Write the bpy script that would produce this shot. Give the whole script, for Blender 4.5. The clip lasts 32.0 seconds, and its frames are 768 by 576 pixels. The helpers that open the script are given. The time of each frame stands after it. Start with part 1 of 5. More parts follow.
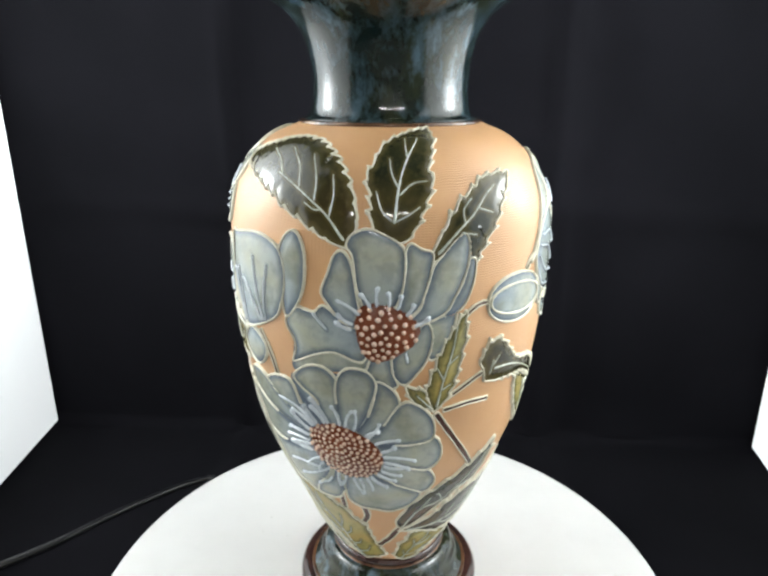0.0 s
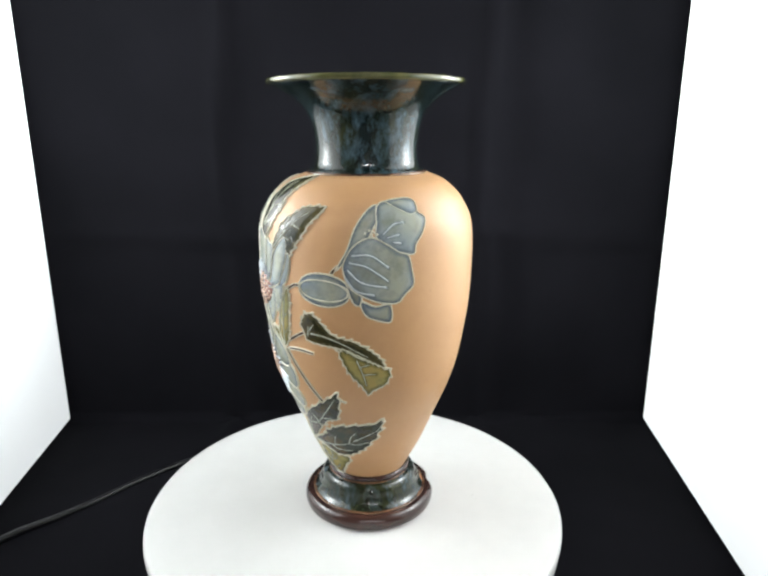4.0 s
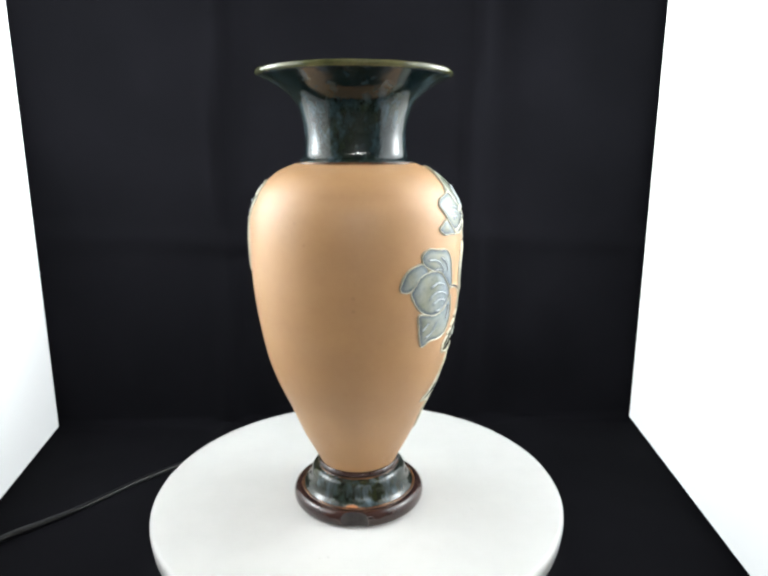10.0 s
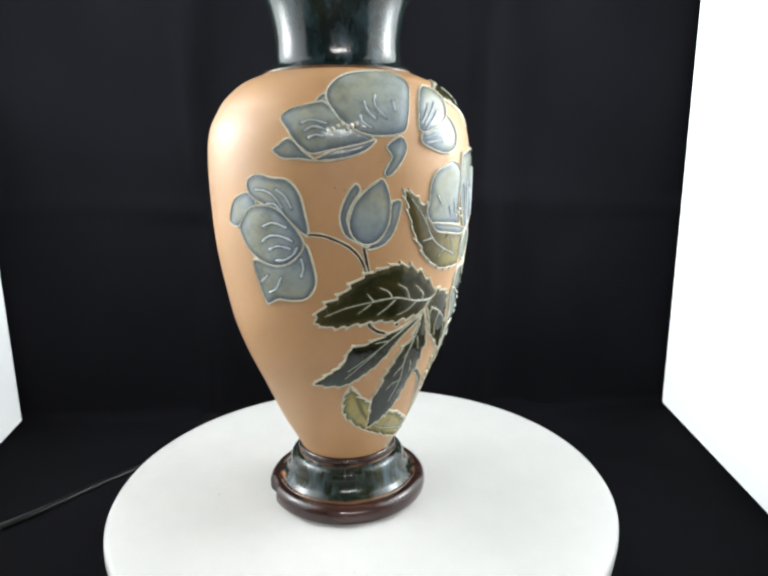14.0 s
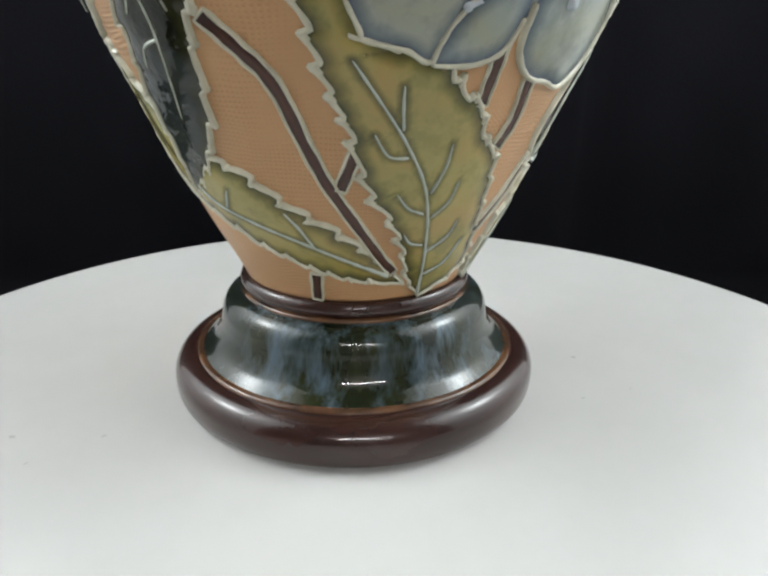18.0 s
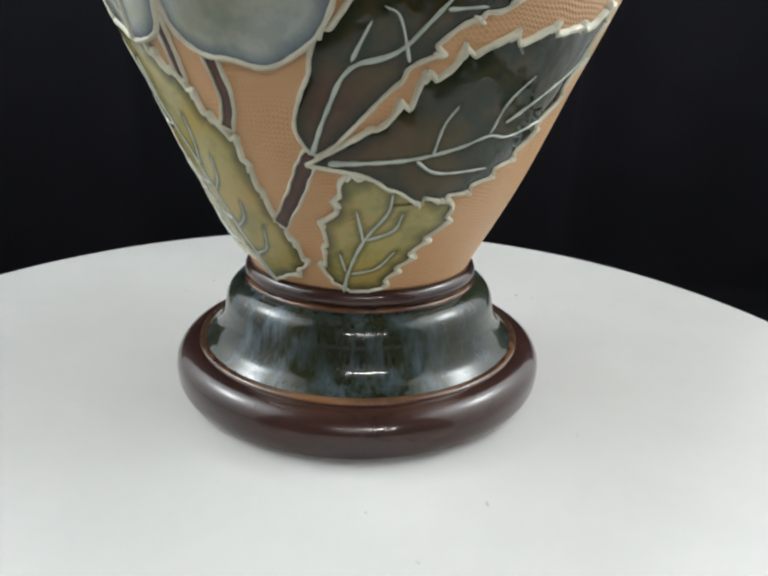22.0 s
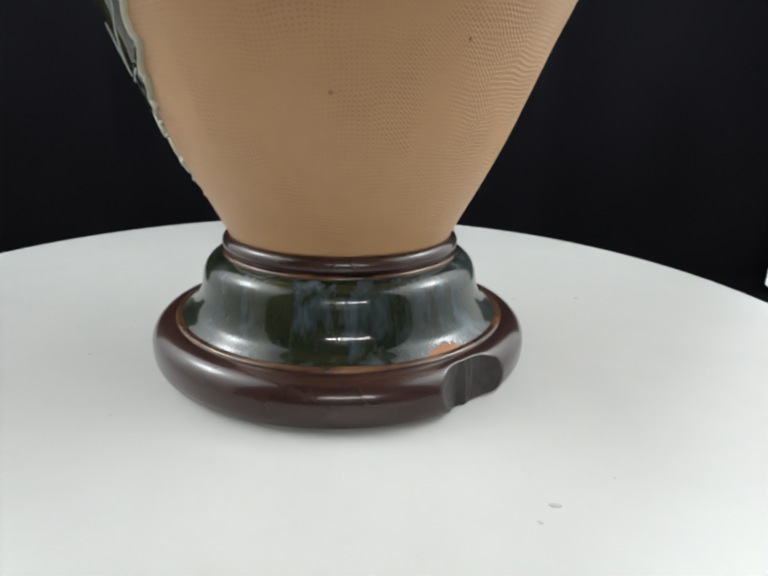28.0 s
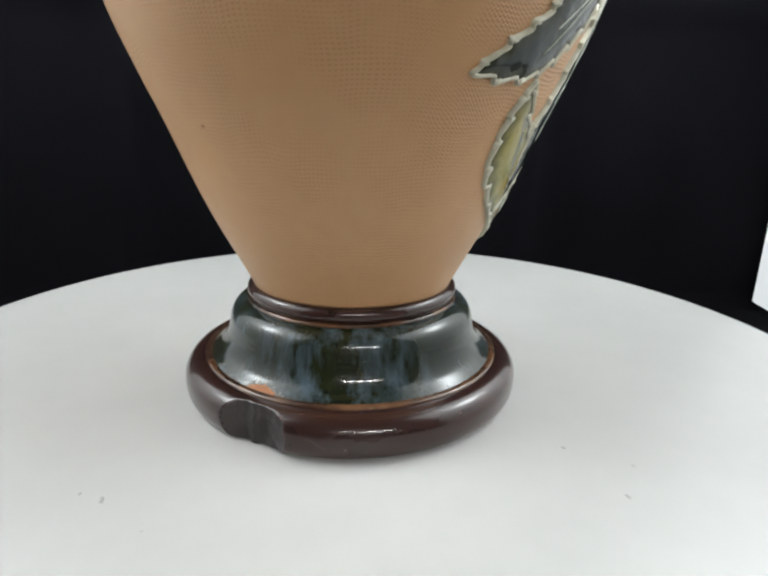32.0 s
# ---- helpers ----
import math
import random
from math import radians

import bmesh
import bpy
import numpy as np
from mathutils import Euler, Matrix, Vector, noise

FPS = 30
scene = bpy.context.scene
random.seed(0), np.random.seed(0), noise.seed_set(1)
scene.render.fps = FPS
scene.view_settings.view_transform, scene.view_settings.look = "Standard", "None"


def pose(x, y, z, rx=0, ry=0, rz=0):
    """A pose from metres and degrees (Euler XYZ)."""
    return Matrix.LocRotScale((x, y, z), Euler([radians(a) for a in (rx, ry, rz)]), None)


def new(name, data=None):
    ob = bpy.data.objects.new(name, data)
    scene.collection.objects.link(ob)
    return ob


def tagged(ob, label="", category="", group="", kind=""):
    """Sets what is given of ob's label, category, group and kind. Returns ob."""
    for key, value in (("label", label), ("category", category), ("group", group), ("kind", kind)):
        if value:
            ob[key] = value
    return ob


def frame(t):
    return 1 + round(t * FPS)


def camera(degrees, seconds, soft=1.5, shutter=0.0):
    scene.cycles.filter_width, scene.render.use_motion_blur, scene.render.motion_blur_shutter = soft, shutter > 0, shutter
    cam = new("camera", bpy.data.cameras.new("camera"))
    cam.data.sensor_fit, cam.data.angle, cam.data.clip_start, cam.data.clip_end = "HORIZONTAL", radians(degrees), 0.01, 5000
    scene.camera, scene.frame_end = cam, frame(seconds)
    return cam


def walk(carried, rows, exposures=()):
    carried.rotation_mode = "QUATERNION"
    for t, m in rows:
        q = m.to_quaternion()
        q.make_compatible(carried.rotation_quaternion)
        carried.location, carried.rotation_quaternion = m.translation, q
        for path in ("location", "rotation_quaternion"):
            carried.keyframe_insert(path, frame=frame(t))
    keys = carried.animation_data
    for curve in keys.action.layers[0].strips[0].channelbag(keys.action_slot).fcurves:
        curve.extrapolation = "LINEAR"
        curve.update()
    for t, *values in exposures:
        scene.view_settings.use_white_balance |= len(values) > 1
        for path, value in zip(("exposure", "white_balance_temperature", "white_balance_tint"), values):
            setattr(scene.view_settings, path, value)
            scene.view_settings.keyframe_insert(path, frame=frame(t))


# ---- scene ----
# ---- camera, exposure and the strength of the tent's lamps ----
EXPO = [(0, 0.84), (13, 0.82), (16, 0.54), (17.2, 0.39), (32, 0.39)]
RIM_L, WIDE_L, HOT_L = 0.26, 3.4, 14.0
RIM_R, WIDE_R, HOT_R = 0.44, 3.2, 14.0
BAR_AT, BAR_HALF, BAR_TURN, BAR_GLOW = (0.21, -1.80, 1.02), 0.56, 0.0, 110.0
TURNS = ((0, 4, 8, 12, 16, 20, 24, 28, 32), (0.0, 68.33, 136.64, 205.75, 275.72, 346.61, 417.97, 489.28, 560.45))
cam = camera(63.30, 32.0, soft=2.6)
walk(cam, [
    (0, pose(0.0191, -0.2729, 0.2593, 71.88, -0.08, 4.05)),
    (0.5, pose(0.0182, -0.3194, 0.2686, 72.58, -0.56, 3.68)),
    (1, pose(0.0171, -0.3579, 0.2671, 73.29, -0.81, 2.68)),
    (1.5, pose(0.0170, -0.3746, 0.2782, 73.42, -0.64, 2.43)),
    (2, pose(0.0200, -0.3965, 0.2770, 74.65, -0.42, 1.37)),
    (2.5, pose(0.0193, -0.4059, 0.2731, 74.52, -0.48, 0.61)),
    (3, pose(0.0208, -0.4182, 0.2740, 74.93, 0.19, -0.35)),
    (3.5, pose(0.0216, -0.4185, 0.2765, 74.94, 0.04, -0.10)),
    (5.5, pose(0.0218, -0.4267, 0.2718, 75.27, 0.13, -0.01)),
    (6, pose(0.0189, -0.4319, 0.2658, 75.78, 0.13, -0.46)),
    (6.5, pose(0.0198, -0.4281, 0.2638, 76.09, 0.03, -0.42)),
    (7, pose(0.0194, -0.4335, 0.2590, 76.87, 0.10, -0.81)),
    (7.5, pose(0.0169, -0.4330, 0.2576, 77.32, 0.14, -1.08)),
    (8, pose(0.0146, -0.4324, 0.2583, 77.42, 0.01, -1.34)),
    (8.5, pose(0.0097, -0.4305, 0.2595, 77.58, -0.09, -1.67)),
    (9, pose(0.0058, -0.4336, 0.2599, 77.00, -0.04, -2.18)),
    (9.5, pose(0.0030, -0.4319, 0.2559, 77.25, -0.06, -2.16)),
    (10, pose(0.0008, -0.4363, 0.2551, 77.13, -0.01, -2.42)),
    (10.5, pose(-0.0016, -0.4332, 0.2551, 77.06, -0.07, -2.59)),
    (11, pose(-0.0046, -0.4358, 0.2563, 77.04, -0.19, -2.83)),
    (11.5, pose(-0.0067, -0.4341, 0.2561, 77.16, -0.11, -3.05)),
    (12, pose(-0.0086, -0.4353, 0.2565, 77.21, -0.04, -3.27)),
    (12.5, pose(-0.0109, -0.4312, 0.2581, 77.04, 0.12, -3.54)),
    (13, pose(-0.0112, -0.4164, 0.2523, 76.90, 0.31, -4.01)),
    (13.5, pose(-0.0050, -0.3873, 0.2290, 77.39, 0.29, -3.52)),
    (15.5, pose(-0.0023, -0.2867, 0.1634, 73.42, 0.98, -1.16)),
    (16, pose(-0.0031, -0.2571, 0.1482, 71.91, 0.31, -0.87)),
    (16.5, pose(-0.0009, -0.2250, 0.1259, 71.74, -0.51, -1.40)),
    (17, pose(-0.0067, -0.1854, 0.1100, 70.78, 0.41, -1.83)),
    (17.5, pose(-0.0100, -0.1598, 0.0958, 69.86, 0.16, -2.13)),
    (18, pose(-0.0054, -0.1483, 0.0841, 69.07, -0.54, -2.12)),
    (18.5, pose(-0.0044, -0.1396, 0.0758, 68.18, -0.65, -2.13)),
    (19, pose(0.0004, -0.1408, 0.0803, 67.91, -0.49, -1.22)),
    (19.5, pose(0.0016, -0.1427, 0.0780, 68.46, -0.99, -0.91)),
    (20, pose(0.0027, -0.1430, 0.0788, 68.58, -0.98, -0.70)),
    (20.5, pose(0.0031, -0.1436, 0.0793, 68.84, -1.33, -0.90)),
    (21, pose(0.0038, -0.1457, 0.0803, 69.40, -1.66, -1.00)),
    (21.5, pose(0.0049, -0.1472, 0.0791, 70.00, -1.53, -1.39)),
    (22, pose(0.0074, -0.1473, 0.0795, 69.88, -1.68, -1.07)),
    (22.5, pose(0.0075, -0.1480, 0.0800, 69.95, -1.57, -1.79)),
    (23, pose(0.0101, -0.1488, 0.0807, 69.75, -1.65, -1.52)),
    (23.5, pose(0.0104, -0.1515, 0.0823, 69.97, -1.58, -1.81)),
    (24, pose(0.0108, -0.1567, 0.0863, 70.03, -1.71, -1.97)),
    (24.5, pose(0.0104, -0.1612, 0.0866, 70.79, -1.63, -2.07)),
    (25, pose(0.0106, -0.1632, 0.0860, 71.03, -1.48, -2.21)),
    (25.5, pose(0.0116, -0.1645, 0.0835, 71.42, -1.31, -2.26)),
    (26, pose(0.0132, -0.1683, 0.0857, 70.92, -1.36, -2.01)),
    (26.5, pose(0.0170, -0.1713, 0.0811, 71.15, -1.27, -1.80)),
    (28.5, pose(0.0044, -0.1636, 0.0674, 71.53, -1.10, -4.00)),
    (29, pose(0.0029, -0.1665, 0.0683, 72.10, -0.87, -4.03)),
    (29.5, pose(0.0015, -0.1670, 0.0689, 72.05, -0.80, -4.17)),
    (30, pose(0.0005, -0.1690, 0.0707, 72.14, -0.81, -3.97)),
    (30.5, pose(-0.0006, -0.1734, 0.0744, 72.09, -0.88, -3.94)),
    (31, pose(-0.0041, -0.1783, 0.0798, 72.15, -1.10, -3.87)),
    (31.5, pose(-0.0072, -0.1781, 0.0807, 71.64, -1.04, -4.35)),
    (32, pose(-0.0120, -0.1819, 0.0834, 72.24, -1.15, -4.88)),
], exposures=EXPO)

# ---- lights and world ----
world = bpy.data.worlds.new("room_dark")
scene.world = world
world.use_nodes = True
world.node_tree.nodes["Background"].inputs[0].default_value = (0.5, 0.55, 0.6, 1)
world.node_tree.nodes["Background"].inputs[1].default_value = 0.02


# ---- node helpers ----
def material(name, base=(0.5, 0.5, 0.5), rough=0.5, metal=0.0, coat=0.0, spec=0.5):
    m = bpy.data.materials.new(name)
    m.use_nodes = True
    b = m.node_tree.nodes["Principled BSDF"]
    b.inputs["Base Color"].default_value = (*base, 1)
    b.inputs["Roughness"].default_value = rough
    b.inputs["Metallic"].default_value = metal
    b.inputs["Specular IOR Level"].default_value = spec
    b.inputs["Coat Weight"].default_value = coat
    b.inputs["Coat Roughness"].default_value = 0.06
    return m


def node(m, kind, **sets):
    n = m.node_tree.nodes.new(kind)
    for k, v in sets.items():
        if k == "operation":
            n.operation = v
        elif k == "data_type":
            n.data_type = v
        else:
            n.inputs[k.replace("_", " ")].default_value = v
    return n


def wire(m, a, b):
    m.node_tree.links.new(a, b)


def bsdf(m):
    return m.node_tree.nodes["Principled BSDF"]


def coords(m, scale=(1, 1, 1), which="Object"):
    tc = m.node_tree.nodes.new("ShaderNodeTexCoord")
    mp = m.node_tree.nodes.new("ShaderNodeMapping")
    mp.inputs["Scale"].default_value = scale
    wire(m, tc.outputs[which], mp.inputs[0])
    return mp.outputs[0]


def noise_out(m, vec, scale, detail=3.0, rough=0.6):
    n = node(m, "ShaderNodeTexNoise", Scale=scale, Detail=detail, Roughness=rough)
    wire(m, vec, n.inputs["Vector"])
    return n.outputs["Fac"]


def ramp(m, fac, stops):
    r = m.node_tree.nodes.new("ShaderNodeValToRGB")
    e = r.color_ramp.elements
    while len(e) < len(stops):
        e.new(0.5)
    for el, (p, c) in zip(e, stops):
        el.position, el.color = p, (*c, 1)
    wire(m, fac, r.inputs[0])
    return r.outputs[0]


def mixed(m, fac, a, b, blend="MIX"):
    x = m.node_tree.nodes.new("ShaderNodeMix")
    x.data_type, x.blend_type = "RGBA", blend
    for val, idx in ((fac, 0), (a, 6), (b, 7)):
        if isinstance(val, (int, float)):
            x.inputs[idx].default_value = val
        elif isinstance(val, tuple):
            x.inputs[idx].default_value = (*val, 1)
        else:
            wire(m, val, x.inputs[idx])
    return x.outputs[2]


def math_node(m, op, a, b=None):
    x = m.node_tree.nodes.new("ShaderNodeMath")
    x.operation = op
    for val, idx in ((a, 0), (b, 1)):
        if val is None:
            continue
        if isinstance(val, (int, float)):
            x.inputs[idx].default_value = val
        else:
            wire(m, val, x.inputs[idx])
    return x.outputs[0]


def attr(m, name):
    a = m.node_tree.nodes.new("ShaderNodeAttribute")
    a.attribute_name = name
    return a.outputs["Fac"]


def bump(m, height, strength, distance):
    b = node(m, "ShaderNodeBump", Strength=strength, Distance=distance)
    wire(m, height, b.inputs["Height"])
    wire(m, b.outputs[0], bsdf(m).inputs["Normal"])


# ---- materials ----
def mat_clay():
    """Unglazed buff stoneware, pressed with a fine linen weave."""
    m = material("buff_stoneware", rough=0.40, spec=0.5)
    o = coords(m)
    big, small = noise_out(m, o, 14, 4), noise_out(m, o, 260, 3)
    c = ramp(m, big, [(0.3, (0.484, 0.279, 0.127)), (0.7, (0.547, 0.327, 0.158))])
    c = mixed(m, math_node(m, "MULTIPLY", small, 0.35), c, (0.42, 0.20, 0.10))
    specks = ramp(m, noise_out(m, o, 120, 2), [(0.73, (0, 0, 0)), (0.79, (1, 1, 1))])
    c = mixed(m, math_node(m, "MULTIPLY", specks, 0.35), c, (0.25, 0.13, 0.07))
    wire(m, c, bsdf(m).inputs["Base Color"])
    uv = coords(m, which="UV")
    sep = m.node_tree.nodes.new("ShaderNodeSeparateXYZ")
    warp = m.node_tree.nodes.new("ShaderNodeVectorMath")
    warp.operation = "ADD"
    nz = m.node_tree.nodes.new("ShaderNodeTexNoise")
    nz.inputs["Scale"].default_value = 60
    wire(m, uv, nz.inputs["Vector"])
    sc = m.node_tree.nodes.new("ShaderNodeVectorMath")
    sc.operation = "SCALE"
    sc.inputs["Scale"].default_value = 0.0044
    wire(m, nz.outputs["Color"], sc.inputs[0])
    wire(m, uv, warp.inputs[0])
    wire(m, sc.outputs[0], warp.inputs[1])
    wire(m, warp.outputs[0], sep.inputs[0])
    wu = math_node(m, "SINE", math_node(m, "MULTIPLY", sep.outputs[0], 2 * math.pi / 0.00112))
    wv = math_node(m, "SINE", math_node(m, "MULTIPLY", sep.outputs[1], 2 * math.pi / 0.00092))
    weave = math_node(m, "ADD", math_node(m, "MULTIPLY", wv, 0.62), math_node(m, "MULTIPLY", math_node(m, "MULTIPLY", wu, wv), 0.6))
    patch = ramp(m, noise_out(m, uv, 45, 2), [(0.38, (0.10, 0.10, 0.10)), (0.62, (1, 1, 1))])
    # The low parts of the weave are coloured darker brown.
    hollows = ramp(m, math_node(m, "MULTIPLY", math_node(m, "MULTIPLY", weave, patch), -1.0), [(0.12, (0, 0, 0)), (0.9, (0.50, 0.50, 0.50))])
    wire(m, mixed(m, hollows, c, (0.30, 0.135, 0.058)), bsdf(m).inputs["Base Color"])
    bump(m, math_node(m, "MULTIPLY", weave, patch), 0.38, 0.00024)
    return m


def mat_glaze(name, dark, blue, olive, streak=1.0, rough=0.09, blue_at=0.58, coat=0.4, spec=0.5):
    """Mottled flowing glaze; streak below 1 draws it out downwards."""
    m = material(name, rough=rough, coat=coat, spec=spec)
    bsdf(m).inputs["Coat Roughness"].default_value = 0.025
    o = coords(m, (1, 1, streak))
    a, b, c = noise_out(m, o, 55, 5, 0.65), noise_out(m, o, 130, 4, 0.7), noise_out(m, o, 30, 3)
    col = ramp(m, a, [(0.36, dark), (0.62, olive)])
    col = mixed(m, ramp(m, b, [(blue_at - 0.06, (0, 0, 0)), (blue_at + 0.16, (1, 1, 1))]), col, blue)
    col = mixed(m, ramp(m, c, [(0.40, (0, 0, 0)), (0.66, (1, 1, 1))]), col, dark)
    wire(m, col, bsdf(m).inputs["Base Color"])
    bump(m, a, 0.12, 0.0010)
    return m


def mat_brown():
    m = material("brown_glaze", rough=0.27, coat=0.6, spec=0.30)
    bsdf(m).inputs["Coat Roughness"].default_value = 0.04
    o = coords(m)
    n, f = noise_out(m, o, 40, 4), noise_out(m, o, 420, 2)
    c = ramp(m, n, [(0.35, (0.025, 0.0095, 0.0075)), (0.7, (0.044, 0.0175, 0.013))])
    c = mixed(m, ramp(m, f, [(0.68, (0, 0, 0)), (0.75, (1, 1, 1))]), c, (0.03, 0.015, 0.02))
    wire(m, c, bsdf(m).inputs["Base Color"])
    bump(m, n, 0.05, 0.0006)
    return m


def mat_fill(name, edge, run, blot, rough=0.2, blot_at=0.55, scale=75, wander=0.5, deep=1.0, wavy=0.0008):
    """Coloured glaze between raised lines: run gives its colours from root to tip, edge the pooled colour along the lines."""
    m = material(name, rough=rough, coat=0.0, spec=0.36)
    o = coords(m)
    n, n2, n3 = noise_out(m, o, scale, 4), noise_out(m, o, 48, 3), noise_out(m, o, 150, 3, 0.7)
    way = math_node(m, "ADD", attr(m, "along"), math_node(m, "MULTIPLY", math_node(m, "SUBTRACT", n2, 0.5), wander))
    c = ramp(m, way, run)
    c = mixed(m, ramp(m, n3, [(0.38, (0.25, 0.25, 0.25)), (0.52, (0, 0, 0))]), c, edge)
    c = mixed(m, ramp(m, n, [(blot_at - 0.06, (0, 0, 0)), (blot_at + 0.14, (0.8, 0.8, 0.8))]), c, blot)
    wob = math_node(m, "ADD", attr(m, "edge"), math_node(m, "MULTIPLY", math_node(m, "SUBTRACT", n3, 0.5), 0.35))
    c = mixed(m, ramp(m, wob, [(0.10, (deep, deep, deep)), (0.80, (0, 0, 0))]), c, edge)
    wire(m, c, bsdf(m).inputs["Base Color"])
    bump(m, math_node(m, "ADD", math_node(m, "MULTIPLY", n, 0.5), n2), 0.4, wavy)
    return m


def mat_plain(name, a, b, rough=0.5, scale=60, coat=0.0, relief=0.1, dist=0.0005):
    m = material(name, rough=rough, coat=coat)
    o = coords(m)
    n = noise_out(m, o, scale, 4)
    wire(m, ramp(m, n, [(0.35, a), (0.65, b)]), bsdf(m).inputs["Base Color"])
    bump(m, n, relief, dist)
    return m


CLAY = mat_clay()
NECK = mat_glaze("bottle_green_glaze", (0.003, 0.009, 0.010), (0.058, 0.096, 0.120), (0.020, 0.023, 0.009), blue_at=0.522, streak=0.55, rough=0.14, coat=0.0, spec=0.42)
FOOT = mat_glaze("streaked_foot_glaze", (0.006, 0.010, 0.005), (0.105, 0.148, 0.182), (0.034, 0.036, 0.010), streak=0.18, blue_at=0.51, rough=0.26, coat=0.7, spec=0.12)
LIP = mat_plain("olive_lip_glaze", (0.055, 0.062, 0.022), (0.115, 0.110, 0.045), 0.12, 90, 0.5)
BROWN = mat_brown()
TAN = mat_plain("tan_glaze_line", (0.034, 0.016, 0.011), (0.165, 0.080, 0.038), 0.2, 70, 0.3)
SLIP = mat_plain("cream_slip", (0.47, 0.455, 0.345), (0.61, 0.59, 0.47), 0.40, 200, 0.05)
PETAL = mat_fill("grey_blue_petal_glaze", (0.092, 0.118, 0.152), [(0.05, (0.20, 0.245, 0.30)), (0.38, (0.29, 0.335, 0.325)), (0.66, (0.33, 0.34, 0.265)), (0.95, (0.29, 0.33, 0.33))], (0.17, 0.18, 0.135), blot_at=0.57, scale=55, deep=1.0, rough=0.16)
DARK = mat_fill("dark_green_leaf_glaze", (0.096, 0.078, 0.031), [(0.05, (0.040, 0.028, 0.010)), (0.40, (0.012, 0.015, 0.007)), (0.66, (0.020, 0.022, 0.011)), (0.92, (0.052, 0.047, 0.018))], (0.055, 0.047, 0.016), rough=0.10, blot_at=0.55, deep=0.85, wavy=0.0016)
# The slate colour from 0.54 on is the white platter's reflection, put into the glaze.
SHEEN_TIP = mat_fill("sheen_tipped_leaf_glaze", (0.048, 0.046, 0.020), [(0.05, (0.034, 0.022, 0.010)), (0.30, (0.016, 0.014, 0.007)), (0.50, (0.006, 0.008, 0.005)), (0.54, (0.026, 0.033, 0.032)), (0.95, (0.036, 0.044, 0.042))], (0.022, 0.022, 0.012), rough=0.10, blot_at=0.64, deep=0.7, wavy=0.003)
# Greys and the black band imitate reflections of platter and dark; brown root is glaze.
SHEEN_BAND = mat_fill("sheen_banded_leaf_glaze", (0.012, 0.016, 0.008), [(0.04, (0.075, 0.036, 0.020)), (0.22, (0.066, 0.043, 0.018)), (0.38, (0.030, 0.036, 0.024)), (0.60, (0.034, 0.043, 0.031)), (0.64, (0.006, 0.009, 0.003)), (0.84, (0.026, 0.024, 0.006)), (0.88, (0.040, 0.050, 0.036))], (0.080, 0.054, 0.019), blot_at=0.51, deep=0.95, rough=0.10, wander=1.1, wavy=0.002)
OLIVE = mat_fill("olive_leaf_glaze", (0.062, 0.064, 0.026), [(0.05, (0.27, 0.22, 0.058)), (0.4, (0.35, 0.295, 0.105)), (0.7, (0.31, 0.28, 0.11)), (0.95, (0.35, 0.28, 0.085))], (0.38, 0.255, 0.085), blot_at=0.53, deep=1.0, rough=0.16)
BRONZE = mat_fill("bronze_tipped_leaf_glaze", (0.055, 0.052, 0.022), [(0.05, (0.28, 0.23, 0.065)), (0.30, (0.20, 0.165, 0.055)), (0.52, (0.060, 0.045, 0.016)), (0.95, (0.085, 0.066, 0.022))], (0.16, 0.115, 0.036), blot_at=0.60, deep=0.9, rough=0.14)
STEM = mat_fill("brown_stem_glaze", (0.050, 0.026, 0.022), [(0.1, (0.115, 0.048, 0.036)), (0.8, (0.15, 0.062, 0.040))], (0.19, 0.075, 0.034))
VEIN = mat_plain("pale_vein_slip", (0.36, 0.40, 0.34), (0.46, 0.49, 0.41), 0.2, 200, 0.3)
RIDGE = mat_plain("pale_blue_slip", (0.43, 0.48, 0.52), (0.55, 0.60, 0.62), 0.2, 200, 0.3)
SEED = mat_plain("rust_centre_glaze", (0.10, 0.025, 0.010), (0.17, 0.05, 0.022), 0.2, 120, 0.3)
SEED_DOT = mat_plain("buff_slip_dots", (0.54, 0.36, 0.25), (0.66, 0.48, 0.36), 0.25, 200, 0.3)
RUST = mat_plain("rust_speck", (0.34, 0.16, 0.075), (0.44, 0.23, 0.12), 0.5, 300)
CHIP = mat_plain("broken_grey_clay", (0.011, 0.0085, 0.0085), (0.044, 0.034, 0.032), 0.5, 70, 0.0, 0.3, 0.001)
HALO = mat_plain("grey_bare_clay", (0.07, 0.065, 0.05), (0.16, 0.15, 0.12), 0.4, 300)
ORANGE = mat_plain("bare_orange_clay", (0.32, 0.115, 0.035), (0.44, 0.17, 0.06), 0.6, 200)
WHITE = mat_plain("white_turntable_plastic", (0.605, 0.604, 0.588), (0.638, 0.637, 0.621), 0.35, 30, 0.0, 0.03)
GRIME = mat_plain("grey_scuff", (0.45, 0.45, 0.43), (0.60, 0.60, 0.58), 0.6, 500)
RUBBER = mat_plain("black_cable_rubber", (0.004, 0.004, 0.005), (0.008, 0.008, 0.009), 0.38, 90)
WALL = mat_plain("room_paint", (0.24, 0.24, 0.25), (0.29, 0.29, 0.30), 0.9, 4)


